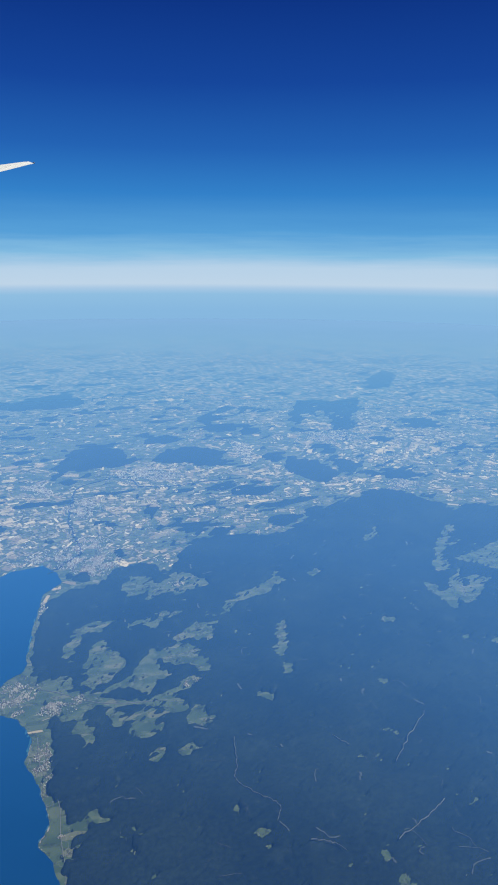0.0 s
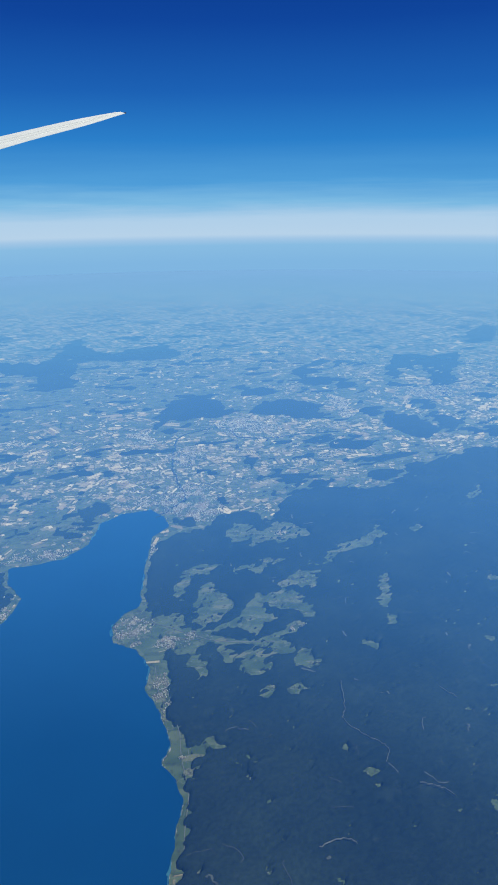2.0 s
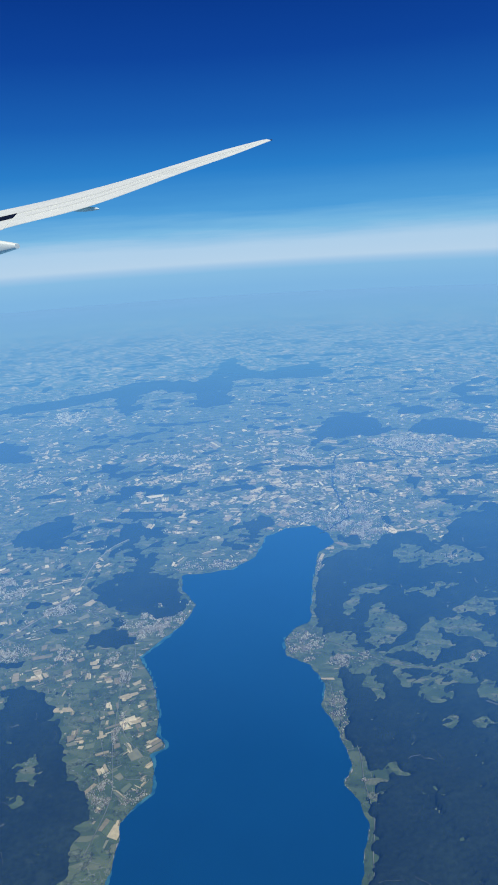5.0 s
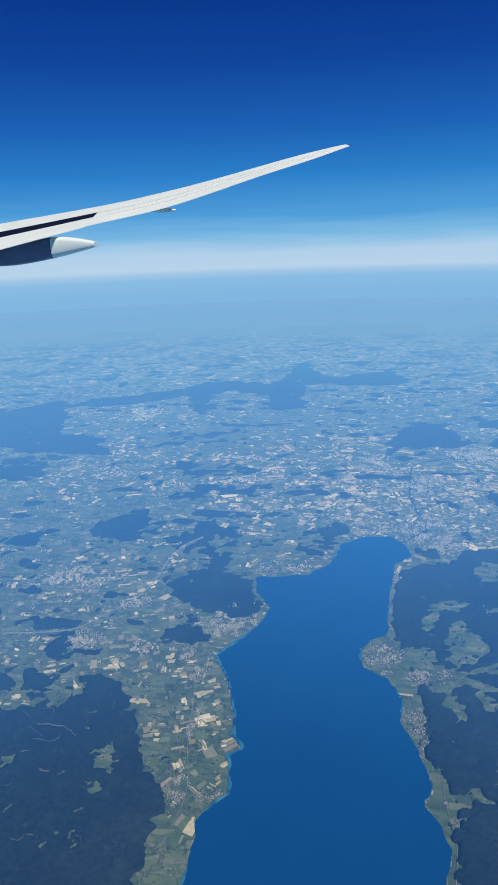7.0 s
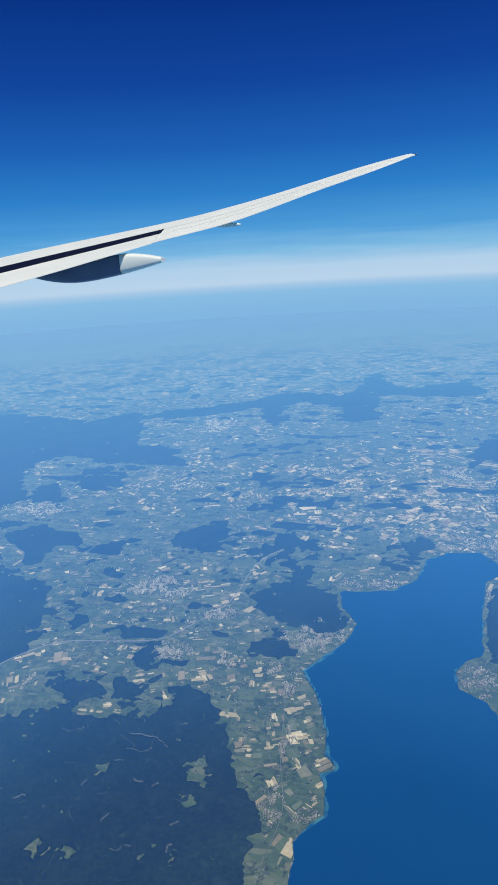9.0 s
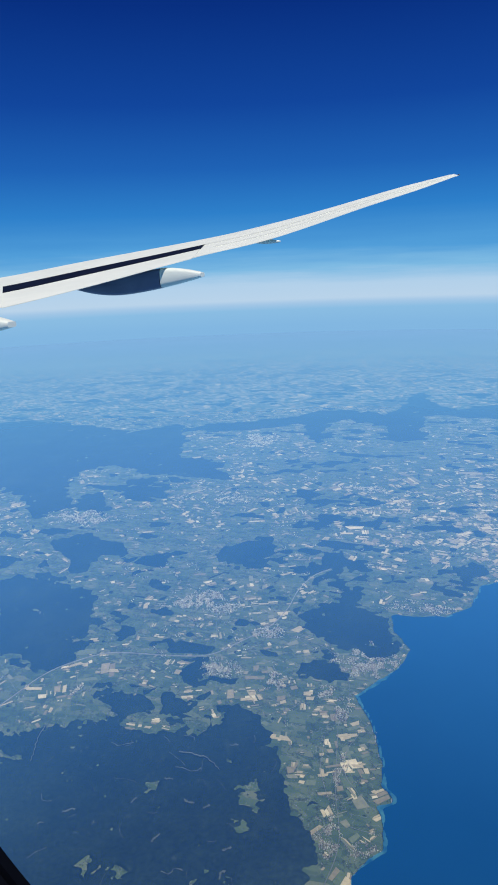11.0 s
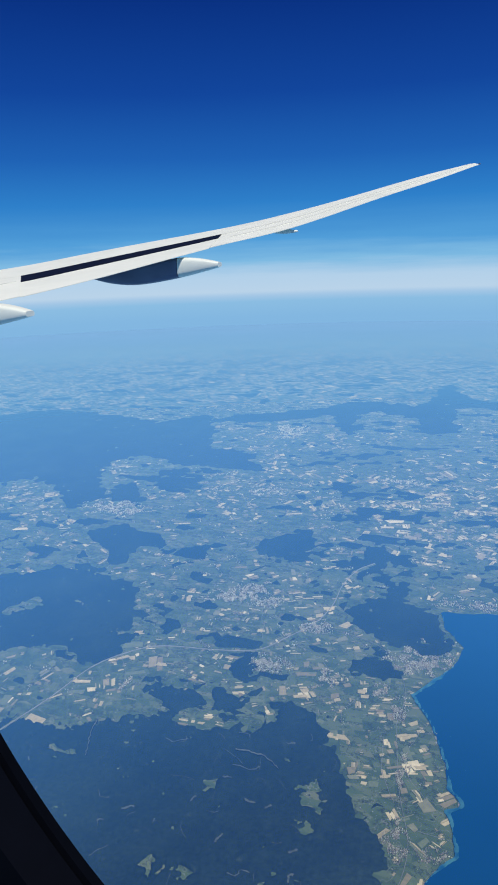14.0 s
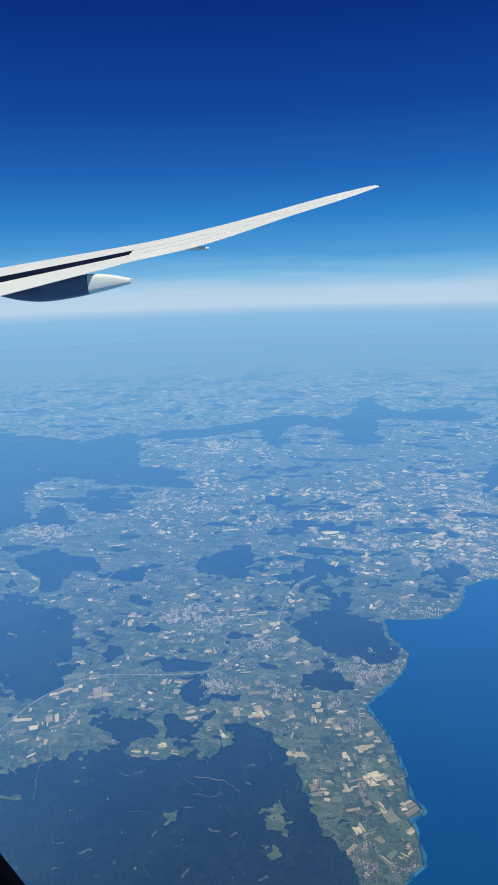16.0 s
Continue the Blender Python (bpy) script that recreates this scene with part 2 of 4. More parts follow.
METAL = plain_material("brushed_metal", (0.45, 0.45, 0.46), (0.6, 0.6, 0.6), 9, 0.35, 0.8)
LENS = plain_material("smoked_lens", (0.03, 0.03, 0.035), (0.06, 0.06, 0.06), 9, 0.15)
# the unlit cabin's darkness is put into this trim colour
UNLIT_SURROUND = plain_material("unlit_dark_window_trim", (0.0004, 0.0010, 0.0032), (0.0008, 0.0016, 0.0045), 12, 0.75, 0, 0.03, 0.05)
RUBBER = plain_material("black_rubber_seal", (0.0005, 0.0011, 0.003), (0.0009, 0.0016, 0.004), 30, 0.85, 0, 0.0, 0.05)


# ---------------- the shape of the land ----------------
def earth(x, y):
    """The height of the sheet: the globe's curve, falling away faster behind the haze."""
    r = np.hypot(x, y)
    return -r * r / (2 * RADIUS) - 0.022 * np.maximum(0, r - 9) ** 2


def lattice(x, y, seed):
    h = np.sin(x * 127.1 + y * 311.7 + seed * 74.7) * 43758.5453
    return h - np.floor(h)


def value_noise(x, y, seed):
    xi, yi = np.floor(x), np.floor(y)
    u, v = x - xi, y - yi
    u, v = u * u * (3 - 2 * u), v * v * (3 - 2 * v)
    a, b = lattice(xi, yi, seed), lattice(xi + 1, yi, seed)
    c, d = lattice(xi, yi + 1, seed), lattice(xi + 1, yi + 1, seed)
    return (a * (1 - u) + b * u) * (1 - v) + (c * (1 - u) + d * u) * v


def fractal(x, y, scale, octaves, seed):
    out, amp = 0, 0.5
    for k in range(octaves):
        out, amp, scale = out + amp * (2 * value_noise(x * scale, y * scale, seed + k) - 1), amp * 0.6, scale * 2.03
    return out


def inside(x, y, ring):
    """The distance to an outline, positive within."""
    p = np.array(ring, float)
    q = np.roll(p, -1, 0)
    best, odd = np.full(x.shape, 1e9), np.zeros(x.shape, bool)
    for (ax, ay), (bx, by) in zip(p, q):
        dx, dy = bx - ax, by - ay
        s = np.clip(((x - ax) * dx + (y - ay) * dy) / (dx * dx + dy * dy + 1e-12), 0, 1)
        best = np.minimum(best, np.hypot(x - ax - s * dx, y - ay - s * dy))
        cross = ((ay > y) != (by > y)) & (x < (bx - ax) * (y - ay) / (by - ay + 1e-12) + ax)
        odd ^= cross
    return np.where(odd, best, -best)


def spot(x, y, blobs):
    """The same for a set of rounded patches: middle, half width, half depth."""
    best = np.full(x.shape, -1e9)
    for cx, cy, a, b in blobs:
        k = np.hypot((x - cx) / a, (y - cy) / b)
        best = np.maximum(best, (1 - k) * min(a, b))
    return best


LAKE = [(-0.27, 0.2), (-0.25, 0.5), (-0.23, 0.65), (-0.23, 0.7), (-0.24, 0.76), (-0.22, 0.79), (-0.2, 0.82), (-0.205, 0.86), (-0.22, 0.9), (-0.2, 0.92), (-0.22, 0.95),
        (-0.23, 1.0), (-0.25, 1.06), (-0.27, 1.11), (-0.315, 1.18), (-0.28, 1.24), (-0.24, 1.3), (-0.22, 1.39), (-0.27, 1.46), (-0.29, 1.54),
        (-0.21, 1.55), (-0.15, 1.57), (-0.09, 1.64), (-0.07, 1.76), (-0.01, 1.82), (0.08, 1.84), (0.12, 1.79), (0.14, 1.72), (0.09, 1.66),
        (0.08, 1.54), (0.07, 1.4), (0.07, 1.32), (0.035, 1.3), (0.01, 1.25), (0.015, 1.19), (0.07, 1.16), (0.1, 1.09), (0.09, 1.04), (0.11, 0.99),
        (0.135, 0.93), (0.145, 0.89), (0.125, 0.85), (0.15, 0.81), (0.16, 0.77), (0.15, 0.72), (0.14, 0.66), (0.12, 0.5), (0.1, 0.2)]
EAST_WOOD = [(0.16, 1.69), (0.25, 1.68), (0.29, 1.77), (0.35, 1.8), (0.41, 1.76), (0.44, 1.69), (0.49, 1.82), (0.55, 1.91), (0.63, 1.94),
             (0.71, 1.94), (0.8, 1.91), (0.94, 1.96), (1.01, 2.08), (1.14, 2.11), (1.26, 2.18), (1.39, 2.23), (1.46, 2.17), (1.51, 2.09),
             (1.54, 1.96), (1.65, 2.01), (1.72, 1.95), (1.9, 2), (2.1, 2.1), (2.8, 2), (2.4, 0.9), (1.2, 0.3), (0.15, 0.3), (0.14, 0.5), (0.15, 0.66), (0.162, 0.74), (0.17, 0.78), (0.16, 0.9), (0.135, 0.94), (0.135, 1.03), (0.13, 1.1), (0.13, 1.16), (0.085, 1.29),
             (0.082, 1.42), (0.092, 1.58)]
WEST_WOOD = [(-0.29, 0.3), (-0.29, 0.6), (-0.3, 0.66), (-0.3, 0.73), (-0.31, 0.78), (-0.32, 0.82), (-0.35, 0.84), (-0.38, 0.9), (-0.4, 0.92),
             (-0.42, 0.97), (-0.45, 1.01), (-0.48, 1.04), (-0.49, 1.07), (-0.54, 1.08), (-0.58, 1.06), (-0.56, 1.03), (-0.58, 1), (-0.61, 0.96),
             (-0.66, 0.95), (-0.71, 0.94), (-0.77, 0.96), (-0.84, 0.94), (-0.88, 0.91), (-0.96, 0.86), (-1.07, 0.84), (-1.21, 0.69), (-1.6, 0.6),
             (-1.4, 0.3)]
CAPE_WOOD = [(-0.52, 1.5), (-0.46, 1.56), (-0.36, 1.56), (-0.28, 1.5), (-0.25, 1.43), (-0.25, 1.37), (-0.29, 1.34), (-0.31, 1.32), (-0.35, 1.36),
             (-0.43, 1.37), (-0.49, 1.41)]
COPSE = [(-0.46, 1.25), (-0.43, 1.28), (-0.38, 1.28), (-0.35, 1.24), (-0.38, 1.21), (-0.44, 1.21)]
PLATEAU_WOOD = [(-1.58, 1.33), (-1.49, 1.38), (-1.42, 1.43), (-1.3, 1.46), (-1.2, 1.44), (-1.14, 1.44), (-1.07, 1.33), (-1.02, 1.23), (-1.07, 1.2),
                (-1.03, 1.18), (-0.99, 1.2), (-0.98, 1.16), (-1, 1.1), (-1, 1.07), (-1.08, 1.08), (-1.13, 1.11), (-1.22, 1.06), (-1.29, 1.02),
                (-1.54, 0.99), (-1.87, 1.28)]
RIDGE_WOOD = [(-3.2, 3.07), (-2.98, 3.35), (-2.49, 3.3), (-2.03, 3.2), (-1.82, 3.46), (-1.67, 3.18), (-1.5, 2.77), (-1.31, 2.68), (-1.14, 2.59),
              (-1.13, 2.5), (-1.34, 2.48), (-1.58, 2.5), (-1.79, 2.59), (-1.87, 2.45), (-1.81, 2.25), (-1.62, 2.01), (-1.69, 1.88), (-1.87, 2.02),
              (-2.01, 2.11), (-2.14, 2.11), (-2.22, 2.02), (-2.51, 1.83), (-3.67, 2.83)]
HILL_WOOD = [(-1.5, 1.7), (-1.46, 1.76), (-1.39, 1.81), (-1.34, 1.77), (-1.23, 1.76), (-1.16, 1.68), (-1.25, 1.65), (-1.25, 1.58), (-1.23, 1.53),
             (-1.28, 1.51), (-1.35, 1.6), (-1.42, 1.64)]
MOOR_WOOD = [(-0.9, 1.76), (-0.87, 1.82), (-0.8, 1.9), (-0.74, 1.95), (-0.7, 1.8), (-0.72, 1.74), (-0.82, 1.7)]
NORTH_WOOD = [(0.03, 2.77), (0.1, 2.83), (0.15, 3.07), (0.28, 3.08), (0.38, 2.99), (0.47, 2.83), (0.38, 2.74), (0.26, 2.74), (0.19, 2.68),
              (0.14, 2.73), (0.09, 2.6), (0.06, 2.62), (0.1, 2.72)]
STRIP_WOOD = [(0.51, 2.83), (0.59, 2.96), (0.73, 2.98), (0.82, 2.91), (0.87, 2.86), (0.83, 2.73), (0.89, 2.67), (0.74, 2.64), (0.61, 2.76),
              (0.52, 2.75)]
FAR_WOOD = [(1.53, 3.84), (1.69, 3.88), (1.81, 3.78), (2.01, 3.96), (1.98, 3.78), (1.78, 3.47), (1.6, 3.05), (1.48, 2.88), (1.53, 3.06),
            (1.58, 3.37), (1.62, 3.58), (1.5, 3.53), (1.28, 3.09), (1.35, 3.42)]
DISTANT_WOOD = [(2.3, 4.48), (2.66, 4.88), (2.64, 4.61), (2.35, 4.15), (2.17, 4.12)]
RIVER_WOOD = [(1.13, 2.76), (1.24, 2.63), (1.29, 2.45), (1.18, 2.33), (1.09, 2.42), (1.06, 2.57)]
BELT_WOOD = [(0.5, 3.08), (0.54, 3.2), (0.66, 3.23), (0.71, 3.13), (0.63, 3.05)]
MILL_WOOD = [(0.79, 3.56), (0.95, 3.64), (1.01, 3.48), (0.87, 3.42)]
CREST_WOOD = [(-0.26, 4.15), (-0.12, 4.28), (0.11, 4.42), (0.22, 4.21), (0.2, 3.99), (0.04, 3.94), (-0.18, 4)]
CHAIN_WOOD = [(-1.77, 3.29), (-1.66, 3.49), (-1.41, 3.62), (-1.21, 3.78), (-1.11, 3.99), (-0.9, 4.06), (-0.66, 3.97), (-0.59, 4.24), (-0.59, 4.58),
              (-0.49, 4.76), (-0.4, 4.33), (-0.21, 4.19), (-0.11, 4.34), (0.11, 4.38), (0.17, 4.08), (-0.03, 3.99), (-0.2, 3.94), (-0.37, 3.98),
              (-0.41, 3.56), (-0.48, 3.38), (-0.54, 3.34), (-0.62, 3.63), (-0.84, 3.77), (-0.94, 3.64), (-0.87, 3.14), (-0.97, 3.27), (-1.11, 3.61),
              (-1.34, 3.41), (-1.57, 3.29)]
KNOLL_WOOD = [(-1.69, 2.15), (-1.62, 2.21), (-1.5, 2.11), (-1.45, 1.98), (-1.55, 2.02)]
SPUR_WOOD = [(-1.6, 2.31), (-1.45, 2.25), (-1.38, 2.15), (-1.49, 2.18)]
HEATH_WOOD = [(-0.54, 1.86), (-0.49, 1.9), (-0.45, 1.8), (-0.47, 1.73), (-0.43, 1.7), (-0.47, 1.66), (-0.53, 1.74)]
BANK_WOOD = [(-0.14, 1.86), (-0.09, 1.92), (-0.05, 1.9), (-0.06, 1.82), (-0.1, 1.77), (-0.13, 1.8)]
LANE_WOOD = [(-0.7, 1.13), (-0.71, 1.19), (-0.71, 1.24), (-0.68, 1.26), (-0.67, 1.21), (-0.69, 1.17), (-0.67, 1.12)]
HOLLOW_WOOD = [(-0.72, 1.06), (-0.69, 1.08), (-0.65, 1.06), (-0.64, 1.03), (-0.67, 1.01), (-0.7, 1.03)]
MEADOW_WOOD = [(-0.85, 1.01), (-0.82, 1.04), (-0.76, 1.05), (-0.72, 1.02), (-0.74, 1), (-0.78, 0.98), (-0.83, 0.98)]
GLADE_HOOK = [(0.15, 1.399), (0.173, 1.438), (0.19, 1.479), (0.22, 1.494), (0.286, 1.48), (0.273, 1.456), (0.231, 1.441), (0.195, 1.437),
              (0.178, 1.385), (0.168, 1.331), (0.155, 1.349)]
GLADE_RIDGE = [(0.308, 1.479), (0.369, 1.491), (0.409, 1.509), (0.45, 1.488), (0.41, 1.469), (0.374, 1.43), (0.349, 1.453), (0.326, 1.445),
               (0.311, 1.443)]
GLADE_BROAD = [(0.202, 1.323), (0.22, 1.384), (0.242, 1.401), (0.266, 1.357), (0.289, 1.32), (0.285, 1.281), (0.263, 1.26), (0.244, 1.243),
               (0.22, 1.219), (0.203, 1.244), (0.19, 1.245), (0.205, 1.277)]
GLADE_WEDGE = [(0.245, 1.21), (0.307, 1.252), (0.324, 1.296), (0.36, 1.342), (0.37, 1.318), (0.367, 1.261), (0.385, 1.239), (0.351, 1.209),
               (0.332, 1.166), (0.313, 1.2), (0.29, 1.217)]
GLADE_SLOPE = [(0.367, 1.302), (0.379, 1.334), (0.417, 1.354), (0.455, 1.341), (0.466, 1.303), (0.478, 1.269), (0.485, 1.237), (0.455, 1.225),
               (0.438, 1.266), (0.4, 1.267), (0.376, 1.279)]
GLADE_ARM = [(0.414, 1.362), (0.447, 1.401), (0.49, 1.439), (0.512, 1.474), (0.531, 1.451), (0.525, 1.398), (0.506, 1.356), (0.47, 1.35),
             (0.456, 1.38), (0.431, 1.356)]
GLADE_VALLEY = [(0.099, 1.269), (0.146, 1.279), (0.184, 1.258), (0.17, 1.224), (0.213, 1.213), (0.272, 1.171), (0.331, 1.162), (0.383, 1.18),
                (0.428, 1.217), (0.452, 1.2), (0.409, 1.176), (0.389, 1.146), (0.34, 1.139), (0.281, 1.15), (0.222, 1.168), (0.196, 1.142),
                (0.159, 1.132), (0.142, 1.151), (0.112, 1.215)]
GLADE_DROP = [(0.186, 1.126), (0.208, 1.137), (0.214, 1.104), (0.214, 1.061), (0.197, 1.078), (0.182, 1.092)]
GLADE_NICHE = [(0.244, 1.143), (0.281, 1.144), (0.283, 1.106), (0.266, 1.077), (0.247, 1.112)]
GLADE_SQUARE = [(0.286, 1.115), (0.327, 1.134), (0.353, 1.126), (0.351, 1.07), (0.315, 1.056), (0.286, 1.071)]
GLADE_STEP = [(0.354, 1.139), (0.394, 1.142), (0.414, 1.123), (0.443, 1.122), (0.447, 1.094), (0.455, 1.07), (0.427, 1.059), (0.397, 1.068),
              (0.408, 1.1), (0.358, 1.11)]
GLADE_COAST = [(0.095, 1.147), (0.123, 1.131), (0.128, 1.083), (0.144, 1.057), (0.139, 0.993), (0.125, 0.961), (0.103, 0.991), (0.09, 1.05),
               (0.095, 1.11)]
GLADE_HAMLET = [(0.304, 1.643), (0.336, 1.711), (0.378, 1.712), (0.41, 1.654), (0.468, 1.707), (0.507, 1.694), (0.537, 1.648), (0.547, 1.611),
                (0.495, 1.597), (0.453, 1.583), (0.418, 1.608), (0.388, 1.565), (0.361, 1.557), (0.381, 1.619), (0.322, 1.59)]
GLADE_BOW = [(0.551, 1.449), (0.574, 1.507), (0.634, 1.559), (0.708, 1.588), (0.756, 1.646), (0.763, 1.591), (0.701, 1.52), (0.638, 1.51),
             (0.591, 1.497), (0.569, 1.45)]
GLADE_SPOT = [(0.32, 0.996), (0.34, 1.011), (0.356, 1.003), (0.329, 0.981)]
GLADE_TWIN = [(0.374, 1.004), (0.4, 1.014), (0.408, 0.997), (0.384, 0.987)]
GLADE_SLIP = [(0.64, 1.25), (0.689, 1.394), (0.712, 1.41), (0.688, 1.315), (0.654, 1.247)]
GLADE_FOOT = [(0.644, 1.227), (0.662, 1.205), (0.659, 1.157), (0.639, 1.174)]
GLADE_SHORE = [(0.147, 0.924), (0.164, 0.928), (0.174, 0.881), (0.22, 0.895), (0.233, 0.877), (0.191, 0.855), (0.171, 0.832), (0.199, 0.843),
               (0.166, 0.803), (0.17, 0.773), (0.155, 0.768), (0.148, 0.804), (0.126, 0.827), (0.124, 0.853), (0.142, 0.889)]
GLADE_TAIL = [(0.261, 0.845), (0.272, 0.843), (0.269, 0.815), (0.28, 0.789), (0.263, 0.81)]
GLADE_BEND = [(1.242, 1.581), (1.31, 1.686), (1.44, 1.843), (1.47, 1.831), (1.37, 1.725), (1.306, 1.633), (1.276, 1.535), (1.231, 1.538)]
GLADE_FORK = [(1.153, 1.489), (1.2, 1.438), (1.304, 1.543), (1.264, 1.439), (1.314, 1.504), (1.369, 1.466), (1.267, 1.374), (1.207, 1.336),
              (1.213, 1.387), (1.167, 1.331), (1.156, 1.394)]
GLADE_LEAF = [(1.1, 1.802), (1.151, 1.846), (1.199, 1.908), (1.167, 1.818), (1.111, 1.781)]
GLADE_PATCH = [(0.845, 1.622), (0.89, 1.637), (0.884, 1.613), (0.855, 1.591)]
GLADE_WIDE = [(1.317, 1.602), (1.443, 1.643), (1.545, 1.694), (1.639, 1.709), (1.482, 1.495), (1.41, 1.504), (1.356, 1.57)]
GLADE_WEST = [(-0.459, 0.839), (-0.469, 0.878), (-0.437, 0.889), (-0.422, 0.878), (-0.411, 0.845), (-0.431, 0.832), (-0.451, 0.828)]
GLADE_CROFT = [(-0.635, 0.833), (-0.613, 0.841), (-0.6, 0.819), (-0.623, 0.811)]
GLADE_DELL = [(-0.439, 0.793), (-0.427, 0.799), (-0.421, 0.786), (-0.434, 0.783)]
GLADE_MOOR = [(-1.392, 1.178), (-1.394, 1.212), (-1.369, 1.253), (-1.354, 1.282), (-1.316, 1.239), (-1.343, 1.21), (-1.367, 1.171)]
GLADES = (GLADE_HOOK, GLADE_RIDGE, GLADE_BROAD, GLADE_WEDGE, GLADE_SLOPE, GLADE_ARM, GLADE_VALLEY, GLADE_DROP, GLADE_NICHE, GLADE_SQUARE, GLADE_STEP, GLADE_COAST, GLADE_HAMLET, GLADE_BOW, GLADE_SPOT, GLADE_TWIN, GLADE_SLIP, GLADE_FOOT, GLADE_SHORE, GLADE_TAIL, GLADE_BEND, GLADE_FORK, GLADE_LEAF, GLADE_PATCH, GLADE_WIDE, GLADE_WEST, GLADE_CROFT, GLADE_DELL, GLADE_MOOR)
WOODLOTS = [(-1.58, 2.07, 0.096, 0.069), (-1.35, 2.68, 0.164, 0.094), (-0.63, 2.08, 0.078, 0.041), (-0.99, 1.4, 0.032, 0.065), (-0.97, 1.33, 0.019, 0.075),
            (-0.68, 1.04, 0.03, 0.028), (-0.62, 1.09, 0.031, 0.038), (-0.51, 1.94, 0.108, 0.036), (-0.41, 1.76, 0.041, 0.074), (-0.46, 1.67, 0.048, 0.051),
            (-0.83, 1.03, 0.063, 0.02), (-0.74, 1.0, 0.06, 0.015), (-0.71, 1.23, 0.021, 0.036), (-0.73, 2.39, 0.089, 0.067), (-1.88, 1.69, 0.068, 0.092), (-1.52, 2.37, 0.078, 0.066)]
WOODLOTS_NORTH = [(-0.68, 1.23, 0.028, 0.062), (-0.77, 1.77, 0.13, 0.06), (-0.54, 1.7, 0.07, 0.054), (-0.52, 2.14, 0.126, 0.056), (-0.25, 2.17, 0.083, 0.044),
                  (-0.1, 1.84, 0.053, 0.048), (-1.06, 1.65, 0.074, 0.085), (0.52, 2.32, 0.04, 0.03), (-1.41, 2.25, 0.098, 0.12), (-0.68, 2.33, 0.115, 0.066), (-0.16, 2.36, 0.088, 0.05), (-0.42, 1.59, 0.049, 0.047)]
WOODLOTS_EAST = [(0.45, 2.2, 0.032, 0.045), (0.72, 2.38, 0.138, 0.053), (0.89, 2.32, 0.069, 0.078), (-0.12, 1.78, 0.05, 0.045), (0.91, 3.29, 0.123, 0.095), (1.08, 2.71, 0.066, 0.087),
                 (-0.47, 3.44, 0.147, 0.144), (0.28, 2.11, 0.05, 0.051), (1.33, 2.56, 0.103, 0.082), (1.56, 2.38, 0.099, 0.115), (2.07, 3.17, 0.13, 0.131)]
RIDGE_CLEARINGS = [(0.58, 1.12, 0.017, 0.016), (0.87, 1.62, 0.014, 0.022), (0.45, 0.85, 0.006, 0.015), (0.71, 0.92, 0.007, 0.019), (0.85, 1.1, 0.013, 0.013),
                   (0.66, 0.7, 0.008, 0.016), (0.67, 0.67, 0.007, 0.019), (0.53, 0.75, 0.009, 0.009), (0.48, 0.78, 0.011, 0.023)]
OTHER_CLEARINGS = [(1.19, 1.17, 0.017, 0.031), (0.97, 1.33, 0.021, 0.017), (1.12, 1.22, 0.01, 0.021), (-0.93, 0.81, 0.029, 0.016), (-0.64, 0.65, 0.018, 0.017), (-0.58, 0.65, 0.014, 0.009)]
TOWNS = [(0.06, 1.23, 0.037, 0.051), (0.14, 1.19, 0.047, 0.028), (0.183, 1.858, 0.075, 0.083), (0.188, 2.248, 0.072, 0.091), (0.442, 2.604, 0.14, 0.082), (0.94, 2.883, 0.05, 0.176), (0.065, 1.894, 0.073, 0.038), (0.234, 1.962, 0.047, 0.063), (0.033, 2.516, 0.071, 0.07), (0.253, 1.834, 0.044, 0.081),
         (-0.81, 1.46, 0.094, 0.076), (-0.29, 1.36, 0.05, 0.056), (-0.29, 0.83, 0.026, 0.05), (-0.23, 0.81, 0.024, 0.018), (-0.335, 1.13, 0.017, 0.042),
         (-0.38, 1.17, 0.018, 0.037), (-0.62, 1.19, 0.038, 0.028), (0.10, 1.54, 0.012, 0.117), (0.125, 1.02, 0.015, 0.052), (0.16, 0.86, 0.02, 0.011), (-0.21, 1.6, 0.08, 0.029), (-0.5, 1.18, 0.022, 0.044),
         (-0.57, 1.37, 0.035, 0.031), (-0.66, 1.19, 0.029, 0.031)]
TOWNS_FAR = [(-1.5, 1.93, 0.135, 0.061), (-1.03, 2.27, 0.069, 0.053), (-0.51, 2.52, 0.089, 0.042), (-0.3, 0.96, 0.010, 0.06), (-0.31, 1.30, 0.07, 0.044), (-0.91, 1.02, 0.013, 0.042),
             (-1.24, 3.19, 0.092, 0.122), (0.46, 1.64, 0.030, 0.022), (1.49, 2.25, 0.094, 0.056), (1.47, 3.0, 0.178, 0.109), 
             (0.43, 1.19, 0.03, 0.012)]


def ragged(x, y, k=1.0):
    return k * (0.020 * fractal(x, y, 12, 5, 3) + 0.024 * fractal(x * 0.9, y * 1.15, 44, 6, 9))


def lake_field(x, y):
    return inside(x, y, LAKE) + 0.006 * fractal(x, y, 40, 4, 21)


def inside_near(x, y, ring, reach=0.06):
    """inside(), worked out only round the outline; far off it is simply -reach."""
    p = np.array(ring)
    (x0, y0), (x1, y1) = p.min(0) - reach, p.max(0) + reach
    out = np.full(x.shape, -reach)
    near = (x > x0) & (x < x1) & (y > y0) & (y < y1)
    if near.any():
        out[near] = np.maximum(-reach, inside(x[near], y[near], ring))
    return out


